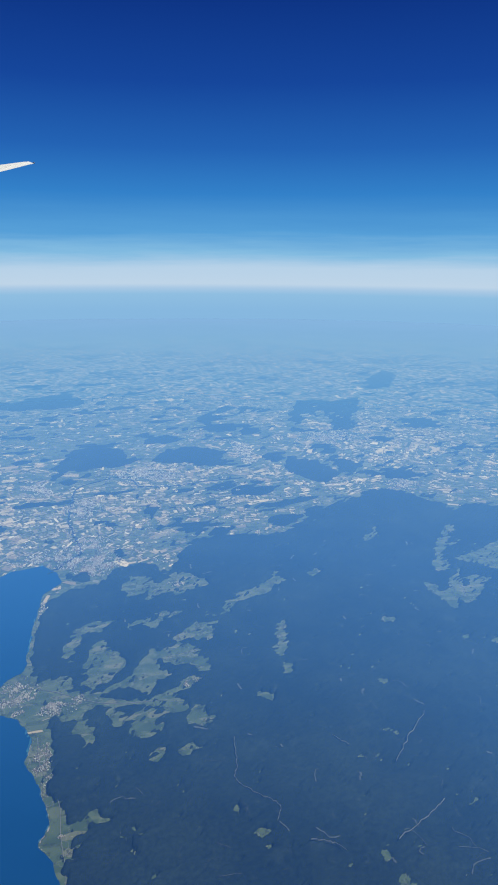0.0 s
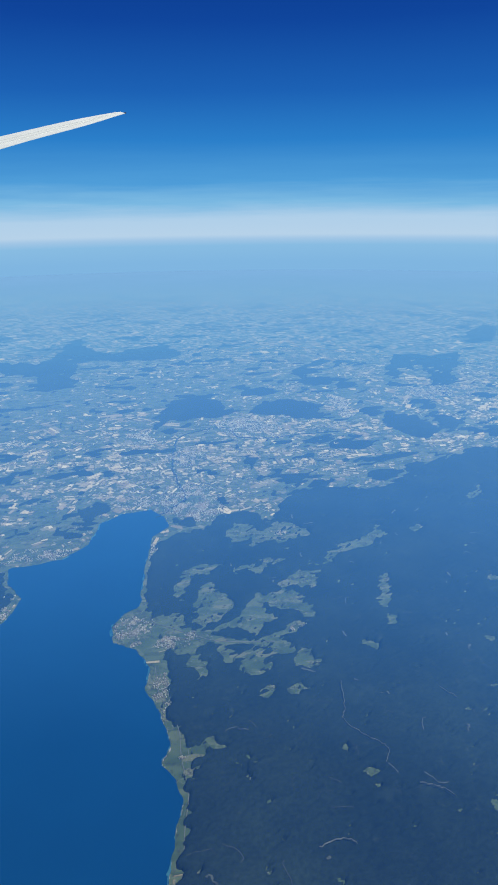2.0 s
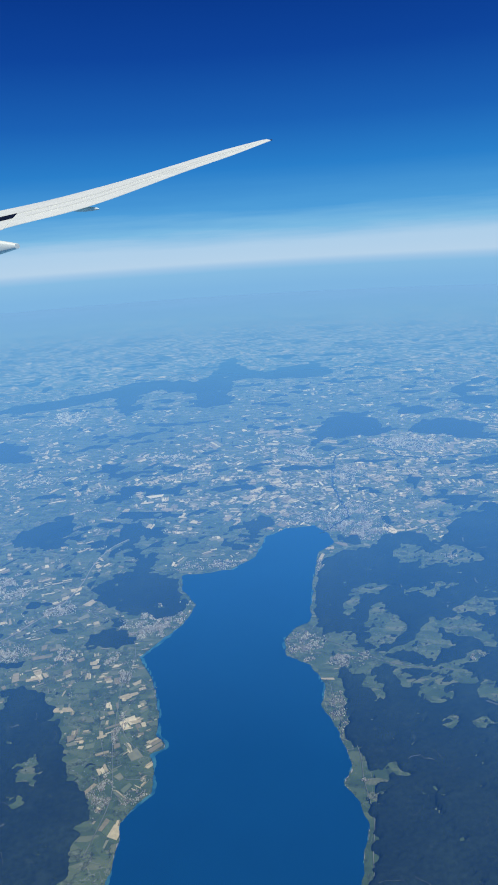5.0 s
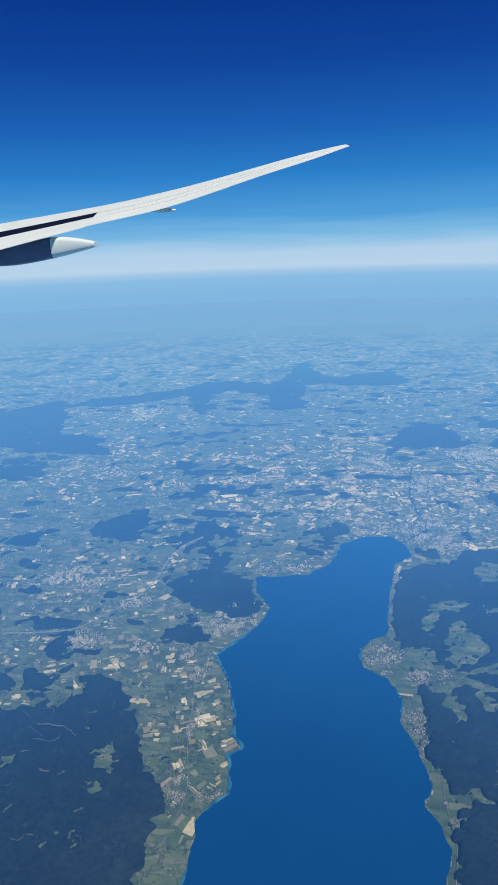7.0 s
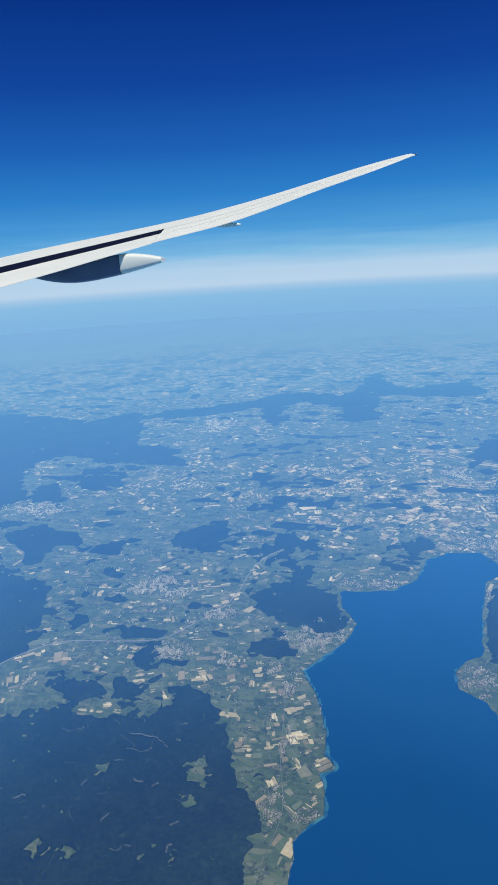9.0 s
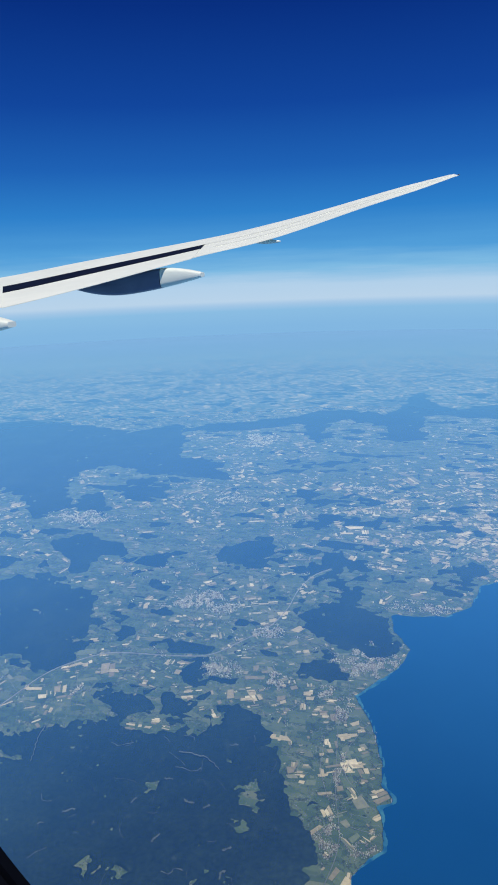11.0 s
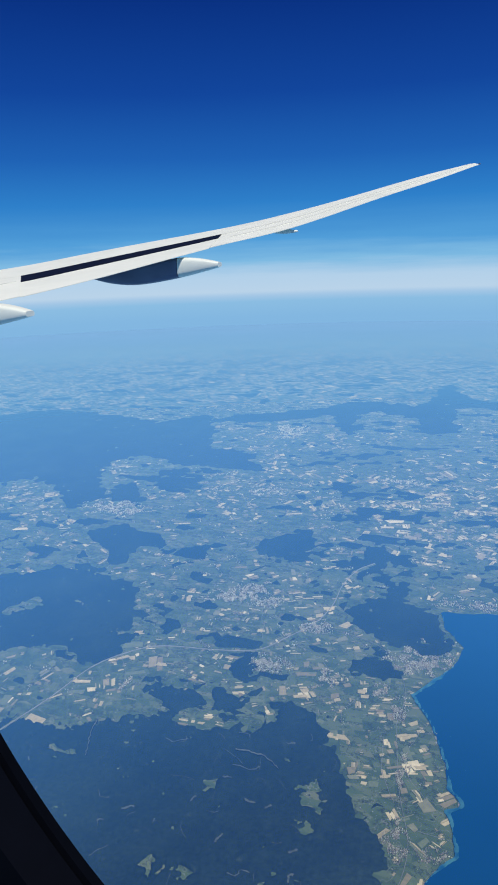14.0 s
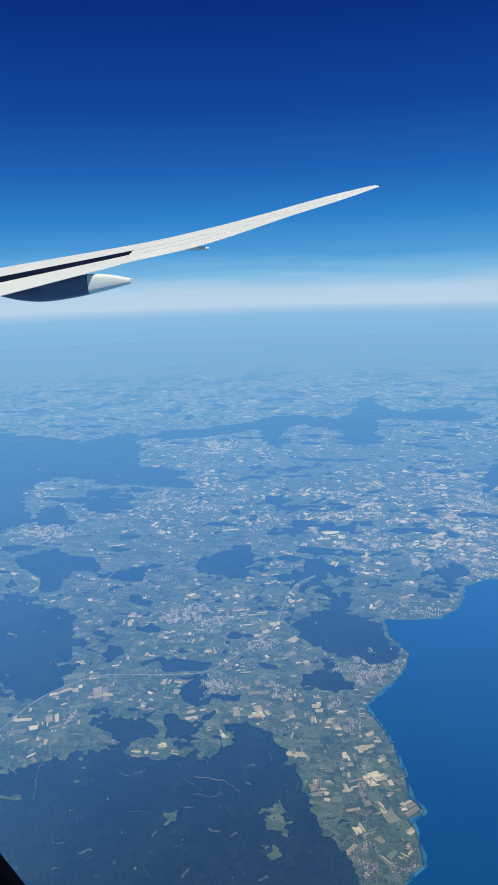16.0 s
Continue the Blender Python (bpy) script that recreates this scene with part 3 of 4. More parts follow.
def glade_field(x, y):
    small = spot(x, y, RIDGE_CLEARINGS + OTHER_CLEARINGS) * 1.2 + 0.024 * fractal(x, y, 62, 6, 5) - 0.005
    cut = np.full(x.shape, -1.0)
    for ring in GLADES:
        cut = np.maximum(cut, inside_near(x, y, ring))
    hedges = np.clip(np.abs(fractal(x, y, 24, 5, 15)) - 0.038, -0.04, 0.02)      # tree lines that part the clearings
    return np.maximum(small, np.minimum(cut + 0.018 * fractal(x * 0.8, y * 1.3, 60, 6, 5), hedges * 0.4 + 0.003))


MOTORWAY = [(-1.12, 0.66), (-1.07, 0.82), (-1.04, 0.93), (-1.02, 1.04), (-0.98, 1.11), (-0.91, 1.17), (-0.77, 1.2), (-0.68, 1.23), (-0.63, 1.3), (-0.58, 1.39), (-0.56, 1.49), (-0.56, 1.6), (-0.54, 1.7), (-0.5, 1.76)]


def beside(x, y, line, wide):
    """Positive away from a road's verges."""
    best = np.full(x.shape, 1e9)
    for (ax, ay), (bx, by) in zip(line, line[1:]):
        dx, dy = bx - ax, by - ay
        t = np.clip(((x - ax) * dx + (y - ay) * dy) / (dx * dx + dy * dy), 0, 1)
        best = np.minimum(best, np.hypot(x - ax - t * dx, y - ay - t * dy))
    return best - wide


def wood_field(ring):
    def field(x, y):
        far = np.clip(np.hypot(x, y) / 2, 1, 2.2)
        f = inside(x, y, ring) + ragged(x, y, far)
        gaps = 0.60 - fractal(x, y, 60, 4, 33)       # small felled gaps
        f = np.minimum(f, gaps * 0.03)
        return np.minimum(np.minimum(np.minimum(f, beside(x, y, MOTORWAY, 0.005)), -glade_field(x, y)), -lake_field(x, y) - 0.007)
    return field


def lots_field(blobs):
    def field(x, y):
        far = np.clip(np.hypot(x, y) / 1.6, 0.8, 1.6)
        return np.minimum(np.minimum(0.8 * spot(x, y, blobs) + ragged(x * 0.8, y * 1.25, far) * 1.7 - 0.012, -lake_field(x, y) - 0.01), beside(x, y, MOTORWAY, 0.008))
    return field


def warped_grid(x0, x1, y0, y1, step):
    """A lattice whose cells widen with the distance."""
    n = max(4, int(math.log((y1 + 0.3) / (y0 + 0.3)) / step))
    ys = (y0 + 0.3) * ((y1 + 0.3) / (y0 + 0.3)) ** np.linspace(0, 1, n + 1) - 0.3
    lo, hi = min(x0 / (y0 + 0.3), x0 / (y1 + 0.3)), max(x1 / (y0 + 0.3), x1 / (y1 + 0.3))
    us = np.arange(lo, hi + step, step)
    u, y = np.meshgrid(us, ys)
    return u * (y + 0.3), y


def cut_cover(field, box, step, lift):
    """The part of the lattice where the field is positive, cut along its zero line; lift gives the height over the sheet."""
    x, y = warped_grid(*box, step)
    f = field(x, y)
    rows, cols = x.shape
    i = np.arange(rows * cols).reshape(rows, cols)
    a, b, c, d = i[:-1, :-1].ravel(), i[:-1, 1:].ravel(), i[1:, 1:].ravel(), i[1:, :-1].ravel()
    tri = np.concatenate([np.stack([a, b, c], 1), np.stack([a, c, d], 1)])
    x, y, f = x.ravel(), y.ravel(), f.ravel()
    up = f[tri] > 0
    tri, up = tri[up.any(1)], up[up.any(1)]
    faces, px, py, pf, cuts = [], list(x), list(y), list(f), {}

    def cut(p, q):
        key = (p, q) if p < q else (q, p)
        if key not in cuts:
            s = f[p] / (f[p] - f[q])
            cuts[key] = len(px)
            px.append(x[p] + s * (x[q] - x[p])); py.append(y[p] + s * (y[q] - y[p])); pf.append(0.0)
        return cuts[key]

    whole = up.all(1)
    faces += tri[whole].tolist()
    for t, g in zip(tri[~whole].tolist(), up[~whole].tolist()):
        poly = []
        for k in range(3):
            p, q = t[k], t[(k + 1) % 3]
            if g[k]:
                poly.append(p)
            if g[k] != g[(k + 1) % 3]:
                poly.append(cut(p, q))
        faces.append(poly)
    used = np.zeros(len(px), bool)
    for fc in faces:
        used[fc] = True
    number = np.cumsum(used) - 1
    px, py, pf = np.array(px)[used], np.array(py)[used], np.array(pf)[used]
    pz = earth(px, py) + lift(px, py, pf)
    return np.stack([px, py, pz], 1), [[int(number[v]) for v in fc] for fc in faces]


def raw_mesh(name, verts, faces, mat, smooth=False):
    me = bpy.data.meshes.new(name)
    me.from_pydata([tuple(map(float, v)) for v in verts], [], faces)
    me.materials.append(mat)
    if smooth:
        me.polygons.foreach_set("use_smooth", [True] * len(me.polygons))
    me.update()
    return me


def part(name, bm, mat, parent=None, label="", smooth=False):
    if smooth:
        bm.normal_update()
        for e in bm.edges:
            e.smooth = len(e.link_faces) == 2 and e.calc_face_angle(0) < radians(32)
    me = bpy.data.meshes.new(name)
    bm.to_mesh(me)
    bm.free()
    me.materials.append(mat)
    if smooth:
        me.polygons.foreach_set("use_smooth", [True] * len(me.polygons))
    ob = new(name, me)
    ob.parent = parent
    return tagged(ob, label) if label else ob


def disc(name, lift, mat, r0=0.02, r1=42.0, rings=110, sectors=300):
    rad = np.concatenate([[0.0], np.geomspace(r0, r1, rings)])
    ang = np.linspace(0, 2 * math.pi, sectors, endpoint=False)
    rr, aa = np.meshgrid(rad[1:], ang, indexing="ij")
    x, y = (rr * np.cos(aa)).ravel(), (rr * np.sin(aa)).ravel()
    v = np.concatenate([[[0, 0, lift]], np.stack([x, y, earth(x, y) + lift], 1)])
    faces = [[0, 1 + k, 1 + (k + 1) % sectors] for k in range(sectors)]
    for r in range(rings - 1):
        o = 1 + r * sectors
        faces += [[o + k, o + sectors + k, o + sectors + (k + 1) % sectors, o + (k + 1) % sectors] for k in range(sectors)]
    return new(name, raw_mesh(name, v, faces, mat, True))


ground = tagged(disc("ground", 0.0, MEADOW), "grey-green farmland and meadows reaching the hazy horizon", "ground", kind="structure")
tagged(disc("haze", 0.025, painted_haze_material()), "thin sheet painted with pale blue summer haze, denser toward the distance", "haze", kind="structure")

v, f = cut_cover(lake_field, (-0.5, 0.4, 0.2, 2.0), 0.006, lambda x, y, s: 0.0016 + 0 * x)
tagged(new("lake", raw_mesh("lake", v, f, WATER)), "deep blue long lake between wooded hills", "lake", kind="structure")
v, f = cut_cover(lambda x, y: np.minimum(lake_field(x, y), 0.0015 + 0.011 * np.clip(fractal(x, y, 12, 3, 41) - 0.05 + 0.35 * (x < -0.15) * (y < 1.2), 0, 1) - lake_field(x, y)),
                 (-0.5, 0.4, 0.4, 2.0), 0.004, lambda x, y, s: 0.0024 + 0 * x)
tagged(new("shallows", raw_mesh("shallows", v, f, SHALLOW)), "turquoise shallow water along the lake shore", "water", kind="structure")
v, f = cut_cover(lambda x, y: np.minimum(-lake_field(x, y), 0.0012 + 0.003 * np.clip(fractal(x, y, 30, 3, 43), -0.4, 0.6) + lake_field(x, y)),
                 (-0.5, 0.4, 0.5, 2.0), 0.004, lambda x, y, s: 0.0013 + 0 * x)
tagged(new("shore", raw_mesh("shore", v, f, SHORE)), "thin pale gravel and stone lake shore", "shore", kind="structure")


def tree_lift(x, y, s):
    k = np.clip(s / 0.004, 0, 1)
    crowns = 0.0022 + 0.0016 * fractal(x, y, 160, 2, 51) + 0.008 * (fractal(x, y, 6, 3, 55) + 0.4)
    return -0.0006 + k * np.maximum(crowns, 0.0012)


def wood(name, label, ring, step=0.008):
    p = np.array(ring)
    lo, hi = p.min(0) - 0.12, p.max(0) + 0.12
    verts, faces = cut_cover(wood_field(ring), (lo[0], hi[0], max(0.3, lo[1]), hi[1]), step, tree_lift)
    tagged(new(name, raw_mesh(name, verts, faces, FOREST, True)), label, "forest", "woods round the lake", "stuff")


wood("forest", "dark spruce forest on hills with small green clearings", EAST_WOOD, 0.0046)
wood("forest", "dark spruce forest with pale felled patches and tracks", WEST_WOOD, 0.0046)
wood("forest", "small dark wood on a cape beside the lake", CAPE_WOOD, 0.0046)
wood("forest", "dark copse between villages and fields", COPSE, 0.006)
wood("forest", "dark plateau forest beside the motorway", PLATEAU_WOOD, 0.006)
wood("forest", "very large dark forest ridge, blue with haze", RIDGE_WOOD, 0.009)
for ring in (CHAIN_WOOD, HILL_WOOD, MOOR_WOOD, NORTH_WOOD, STRIP_WOOD, FAR_WOOD, DISTANT_WOOD, RIVER_WOOD, BELT_WOOD, MILL_WOOD, CREST_WOOD, KNOLL_WOOD, SPUR_WOOD):
    wood("forest", "blue-dark wood among pale fields", ring, 0.010)
for ring in (HEATH_WOOD, BANK_WOOD, LANE_WOOD, HOLLOW_WOOD, MEADOW_WOOD):
    wood("forest", "small dark wood among meadows and farms", ring, 0.006)
for blobs in (WOODLOTS, WOODLOTS_NORTH, WOODLOTS_EAST):
    p = np.array(blobs)
    verts, faces = cut_cover(lots_field(blobs), (p[:, 0].min() - 0.3, p[:, 0].max() + 0.3, max(0.5, p[:, 1].min() - 0.3), p[:, 1].max() + 0.3), 0.009, tree_lift)
    tagged(new("woodlot", raw_mesh("woodlot", verts, faces, FOREST, True)), "scattered dark woodlots among fields", "woodlot", "woodlots", "stuff")


def scatter_field(x, y):
    """Irregular small woods and tree-lined brooks all over the farmland."""
    clumps = (fractal(x * 0.7, y * 1.3, 9.5, 6, 91) - 0.38 - 0.22 * np.clip(2.0 - np.hypot(x, y), 0, 1) - 0.3 * (x > -0.45) * (y < 1.3)) * 0.09
    clumps = np.maximum(clumps, (fractal(x, y * 1.2, 15, 5, 191) - 0.48 - 0.25 * (x > -0.45) * (y < 1.3)) * 0.04)
    brooks = (0.020 - np.abs(fractal(x, y, 2.4, 5, 95))) * 0.12 + np.minimum(0, fractal(x, y, 3.1, 2, 97)) * 0.05
    f = np.maximum(clumps, brooks)
    f = np.minimum(f, beside(x, y, MOTORWAY, 0.010))
    return np.minimum(np.minimum(f, -lake_field(x, y) - 0.015), -0.004 - spot(x, y, TOWNS + TOWNS_FAR))


# ---------------- roads, river, tracks ----------------
def curve_points(pts, n):
    """A smooth line through the given places."""
    p = [Vector((*q, 0)) for q in pts]
    p = [p[0] * 2 - p[1], *p, p[-1] * 2 - p[-2]]
    out = []
    for a, b, c, d in zip(p, p[1:], p[2:], p[3:]):
        for k in range(n):
            s = k / n
            out.append(0.5 * ((2 * b) + (c - a) * s + (2 * a - 5 * b + 4 * c - d) * s * s + (3 * b - a - 3 * c + d) * s ** 3))
    return out + [p[-2]]


def ribbon(pts, width, lift, n=8, wobble=0.0, seed=0):
    bm = bmesh.new()
    line = curve_points(pts, n)
    rnd = random.Random(seed)
    pairs = []
    for k, q in enumerate(line):
        a, b = line[max(0, k - 1)], line[min(len(line) - 1, k + 1)]
        side = Vector((-(b - a).y, (b - a).x, 0)).normalized() * width / 2
        q = q + Vector((rnd.uniform(-1, 1), rnd.uniform(-1, 1), 0)) * wobble
        row = []
        for e, h in ((-1.05, -0.002), (-1, 0), (1, 0), (1.05, -0.002)):
            w = q + side * e
            row.append(bm.verts.new((w.x, w.y, float(earth(w.x, w.y)) + lift + h)))
        pairs.append(row)
    for r, s in zip(pairs, pairs[1:]):
        for k in range(3):
            bm.faces.new((r[k], r[k + 1], s[k + 1], s[k]))
    bmesh.ops.recalc_face_normals(bm, faces=bm.faces)
    return bm


verts, faces = cut_cover(scatter_field, (-3.6, 3.6, 0.8, 5.6), 0.0085, tree_lift)
tagged(new("copses", raw_mesh("copses", verts, faces, FOREST, True)), "irregular dark copses and tree-lined brooks between fields", "copses", kind="stuff")
tagged(part("motorway", ribbon(MOTORWAY, 0.0018, 0.0018), ASPHALT), "pale grey motorway curving across the farmland", "road", kind="structure")
RIVER_LINE = [(0.10, 1.78), (0.15, 1.85), (0.19, 1.90), (0.18, 1.98), (0.16, 2.10), (0.15, 2.21), (0.16, 2.37), (0.18, 2.50), (0.25, 2.56), (0.37, 2.60), (0.43, 2.47), (0.56, 2.44), (0.70, 2.47), (0.86, 2.48)]
tagged(part("river", ribbon(RIVER_LINE, 0.0042, 0.0030, 10, 0.006, 3), RIVER), "dark narrow river winding through a town", "river", kind="structure")
LANES = [
    [(0.48, 1.0), (0.47, 0.93), (0.46, 0.9), (0.49, 0.86), (0.52, 0.83), (0.51, 0.8)],
    [(0.88, 0.98), (0.82, 0.93), (0.76, 0.87)],
    [(0.8, 0.77), (0.74, 0.74), (0.69, 0.72)],
    [(0.67, 0.96), (0.69, 0.93)],
    [(-0.6, 0.91), (-0.55, 0.91), (-0.51, 0.89)],
    [(0.55, 0.75), (0.58, 0.74), (0.60, 0.72)],
    [(0.36, 0.66), (0.40, 0.67), (0.42, 0.66)],
    [(-0.90, 0.90), (-0.88, 0.84), (-0.86, 0.80)],
]
for k, line in enumerate(LANES):
    tagged(part("forest_track", ribbon(line, 0.0006, 0.0105, 7, 0.0022, k), GRAVEL), "pale gravel track winding through dark forest", "track", "forest tracks", "structure")


def forest_rides():
    """Faint short rides, landings and felled strips scattered through the big woods."""
    rnd = random.Random(12)
    bm = bmesh.new()
    east, west, plateau = wood_field(EAST_WOOD), wood_field(WEST_WOOD), wood_field(PLATEAU_WOOD)
    for field, x0, x1, y0, y1, count in ((east, 0.2, 1.6, 0.5, 1.8, 330), (west, -1.25, -0.38, 0.5, 1.02, 160), (plateau, -1.6, -1.05, 1.05, 1.42, 16)):
        for _ in range(count):
            x, y, way = rnd.uniform(x0, x1), rnd.uniform(y0, y1), rnd.uniform(0, math.pi)
            wide = rnd.choice((0.0002, 0.0002, 0.0003, 0.0004, 0.0006, 0.0011, 0.0022))
            last = None
            for k in range(rnd.randint(3, 8)):
                p = np.array([x]), np.array([y])
                if float(field(*p)[0]) < 0.003:
                    break
                z = float(earth(*p)[0] + tree_lift(*p, np.array([1.0]))[0]) + 0.0012
                side = Vector((-math.sin(way), math.cos(way), 0)) * wide * rnd.uniform(0.5, 1.3)
                pair = [bm.verts.new(Vector((x, y, z)) + side), bm.verts.new(Vector((x, y, z)) - side)]
                if last:
                    bm.faces.new((last[0], pair[0], pair[1], last[1]))
                last, way = pair, way + rnd.choice((rnd.uniform(-0.25, 0.25), rnd.uniform(-1.2, 1.2)))
                step = rnd.uniform(0.003, 0.010) * (0.6 if wide > 0.002 else 1)
                x, y = x + math.cos(way) * step, y + math.sin(way) * step
    tagged(part("forest_rides", bm, FELLED), "faint pale rides and felled strips in dark forest", "forest rides", kind="stuff")


forest_rides()
ROADS = [
    [(-0.33, 1.08), (-0.3, 0.92), (-0.27, 0.81), (-0.28, 0.7)],
    [(0.1, 1.25), (0.14, 1.23), (0.24, 1.17), (0.37, 1.15)],
    [(0.165, 0.5), (0.162, 0.7), (0.17, 0.78), (0.16, 0.86), (0.155, 0.93), (0.12, 1.02), (0.11, 1.1)],
    [(-0.56, 1.38), (-0.4, 1.33), (-0.33, 1.2), (-0.33, 1.08)],
    [(-0.98, 1.11), (-0.93, 1.05), (-0.9, 0.98)],
]
for line in ROADS:
    tagged(part("lane", ribbon(line, 0.0009, 0.0014, 8), GRAVEL), "narrow pale country road past villages", "road", "country roads", "structure")

# ---------------- fields ----------------
ALL_WOODS = [wood_field(r) for r in (EAST_WOOD, WEST_WOOD, CAPE_WOOD, COPSE, PLATEAU_WOOD, RIDGE_WOOD, HILL_WOOD, MOOR_WOOD, NORTH_WOOD, STRIP_WOOD, FAR_WOOD, DISTANT_WOOD, RIVER_WOOD,
                                     CHAIN_WOOD, BELT_WOOD, MILL_WOOD, CREST_WOOD, KNOLL_WOOD, SPUR_WOOD, HEATH_WOOD, BANK_WOOD, LANE_WOOD, HOLLOW_WOOD, MEADOW_WOOD)]
ALL_WOODS += [lots_field(b) for b in (WOODLOTS, WOODLOTS_NORTH, WOODLOTS_EAST)] + [scatter_field]


def open_land(x, y, margin):
    ok = (lake_field(x, y) < -margin) & (glade_field(x, y) < 0.002) & (spot(x, y, TOWNS + TOWNS_FAR) < 0.006)
    for w in ALL_WOODS:
        ok &= w(x, y) < -margin
    return ok


rng = np.random.default_rng(7)


def plough_density(x, y):
    """How much of the land is under the plough: most on the plain north and north-east of the lake."""
    plain = np.exp(-((x - 0.45) / 0.75) ** 2 - ((y - 2.25) / 0.55) ** 2) + np.exp(-((x - 1.75) / 0.55) ** 2 - ((y - 2.9) / 0.7) ** 2)
    west = np.exp(-((x + 0.75) / 0.35) ** 2 - ((y - 1.40) / 0.30) ** 2) + np.exp(-((x + 0.15) / 0.5) ** 2 - ((y - 2.1) / 0.3) ** 2) + np.exp(-((x + 0.27) / 0.06) ** 2 - ((y - 0.95) / 0.3) ** 2)
    far = np.clip((y - 3.2) / 1.5, 0, 1)
    return 0.34 + 1.35 * np.clip(plain, 0, 1) + 0.62 * np.clip(west, 0, 1) + 0.45 * far + 0.9 * np.clip(fractal(x, y, 5.5, 4, 61), -0.25, 0.5) + 0.8 * np.clip(fractal(x, y, 17, 3, 63), -0.35, 0.45)


def field_quads():
    """Blocks of parallel strips on a loose lattice, turned with the lie of the land; some strips stay grass."""
    out = []
    for y0, y1, pitch in ((0.6, 1.4, 0.021), (1.4, 2.4, 0.024), (2.4, 3.8, 0.030), (3.8, 6.8, 0.041), (1.75, 3.3, 0.0205), (1.8, 3.4, 0.036)):
        wide = 0.75 * y1 + 0.6
        xs, ys = np.meshgrid(np.arange(-wide * 1.25, wide, pitch), np.arange(y0, y1, pitch))
        xs, ys = xs.ravel() + rng.uniform(-0.42, 0.42, xs.size) * pitch, ys.ravel() + rng.uniform(-0.42, 0.42, xs.size) * pitch
        keep = rng.random(xs.size) < plough_density(xs, ys) - (0.70 if pitch == 0.0205 else 0.5 if pitch == 0.036 else 0)
        xs, ys = xs[keep], ys[keep]
        keep = open_land(xs, ys, 0.002)
        xs, ys = xs[keep], ys[keep]
        turns = 0.5 + 2.0 * fractal(xs, ys, 2.6, 3, 71) + (rng.random(xs.size) < 0.35) * math.pi / 2
        rows = []
        for x, y, turn in zip(xs, ys, turns):
            turn += rng.normal(0, 0.12)
            size = float(np.clip(rng.lognormal(-0.12, 0.42), 0.4, 2.0))
            count = int(rng.choice([1, 2, 3, 4, 5, 6], p=[0.22, 0.22, 0.2, 0.16, 0.12, 0.08]))
            length = size * pitch * rng.uniform(0.5, 1.3) * (1.5 if rng.random() < 0.16 else 1.0)
            width = size * pitch * rng.uniform(0.5, 1.15) / max(1.7, count)
            across, share = 0.0, rng.uniform(0.45, 0.95)
            for k in range(count):
                w = width * rng.uniform(0.6, 1.5)
                slide = rng.uniform(-0.15, 0.15) * length
                if rng.random() < share:
                    d = across + w / 2 - width * count / 2
                    rows.append((x - math.sin(turn) * d + math.cos(turn) * slide, y + math.cos(turn) * d + math.sin(turn) * slide, turn,
                                 length * rng.uniform(0.55, 1.0), w * 0.93))
                across += w
        rows = np.array(rows)
        rows = rows[open_land(rows[:, 0], rows[:, 1], 0.0035)]
        out.append(rows)
    return np.concatenate(out)


def field_corners(x, y, turn, long, short, lift, jig):
    c, s = math.cos(turn), math.sin(turn)
    out = []
    for k, (a, b) in enumerate(((-0.5, -0.5), (0.5, -0.5), (0.5, 0.5), (-0.5, 0.5))):
        a, b = a * long * jig[k], b * short * jig[k + 4]
        px, py = x + c * a - s * b, y + s * a + c * b
        out.append((px, py, float(earth(px, py)) + lift))
    return out


def build_fields():
    quads = field_quads()
    near = (quads[:, 1] < 1.35) & (quads[:, 0] > -1.0) & (quads[:, 0] < 0.3)
    order = np.argsort(np.where(near, quads[:, 1], 9))
    verts, faces = [], []
    for n, k in enumerate(order):
        x, y, turn, long, short = quads[k]
        jig = rng.uniform(0.62, 1.22, 8)
        lift = 0.0004 + 0.0006 * rng.random()
        if n < 280 and near[k]:
            bm = bmesh.new()
            top = [bm.verts.new(p) for p in field_corners(x, y, turn, long, short, lift, jig)]
            foot = [bm.verts.new(p) for p in field_corners(x, y, turn, long * 1.005, short * 1.01, -0.001, jig)]
            bm.faces.new(top)
            for a in range(4):
                bm.faces.new((top[a], foot[a], foot[(a + 1) % 4], top[(a + 1) % 4]))
            part("field", bm, FIELD, ground)
            continue
        o = len(verts)
        verts += field_corners(x, y, turn, long, short, lift, jig)
        faces.append((o, o + 1, o + 2, o + 3))
    tagged(new("fields", raw_mesh("fields", verts, faces, FIELD)), "patchwork of straw-coloured and green strip fields", "fields", kind="stuff")


# ---------------- towns ----------------
def gable(verts, faces, x, y, z, w, d, h, turn):
    """Adds one small house with a pitched roof."""
    c, s, o = math.cos(turn), math.sin(turn), len(verts)
    for px, py, pz in ((-w, -d, 0), (w, -d, 0), (w, d, 0), (-w, d, 0), (-w, -d, h), (w, -d, h), (w, d, h), (-w, d, h), (0, -d, h * 1.7), (0, d, h * 1.7)):
        verts.append((x + (c * px - s * py) / 2, y + (s * px + c * py) / 2, z + pz))
    faces += [[o + q for q in face] for face in ((0, 1, 5, 8, 4), (2, 3, 7, 9, 6), (1, 2, 6, 5), (3, 0, 4, 7), (4, 8, 9, 7), (5, 6, 9, 8), (0, 3, 2, 1))]


TOWN_WOODS = [wood_field(r) for r in (EAST_WOOD, CAPE_WOOD, COPSE, LANE_WOOD, WEST_WOOD)]


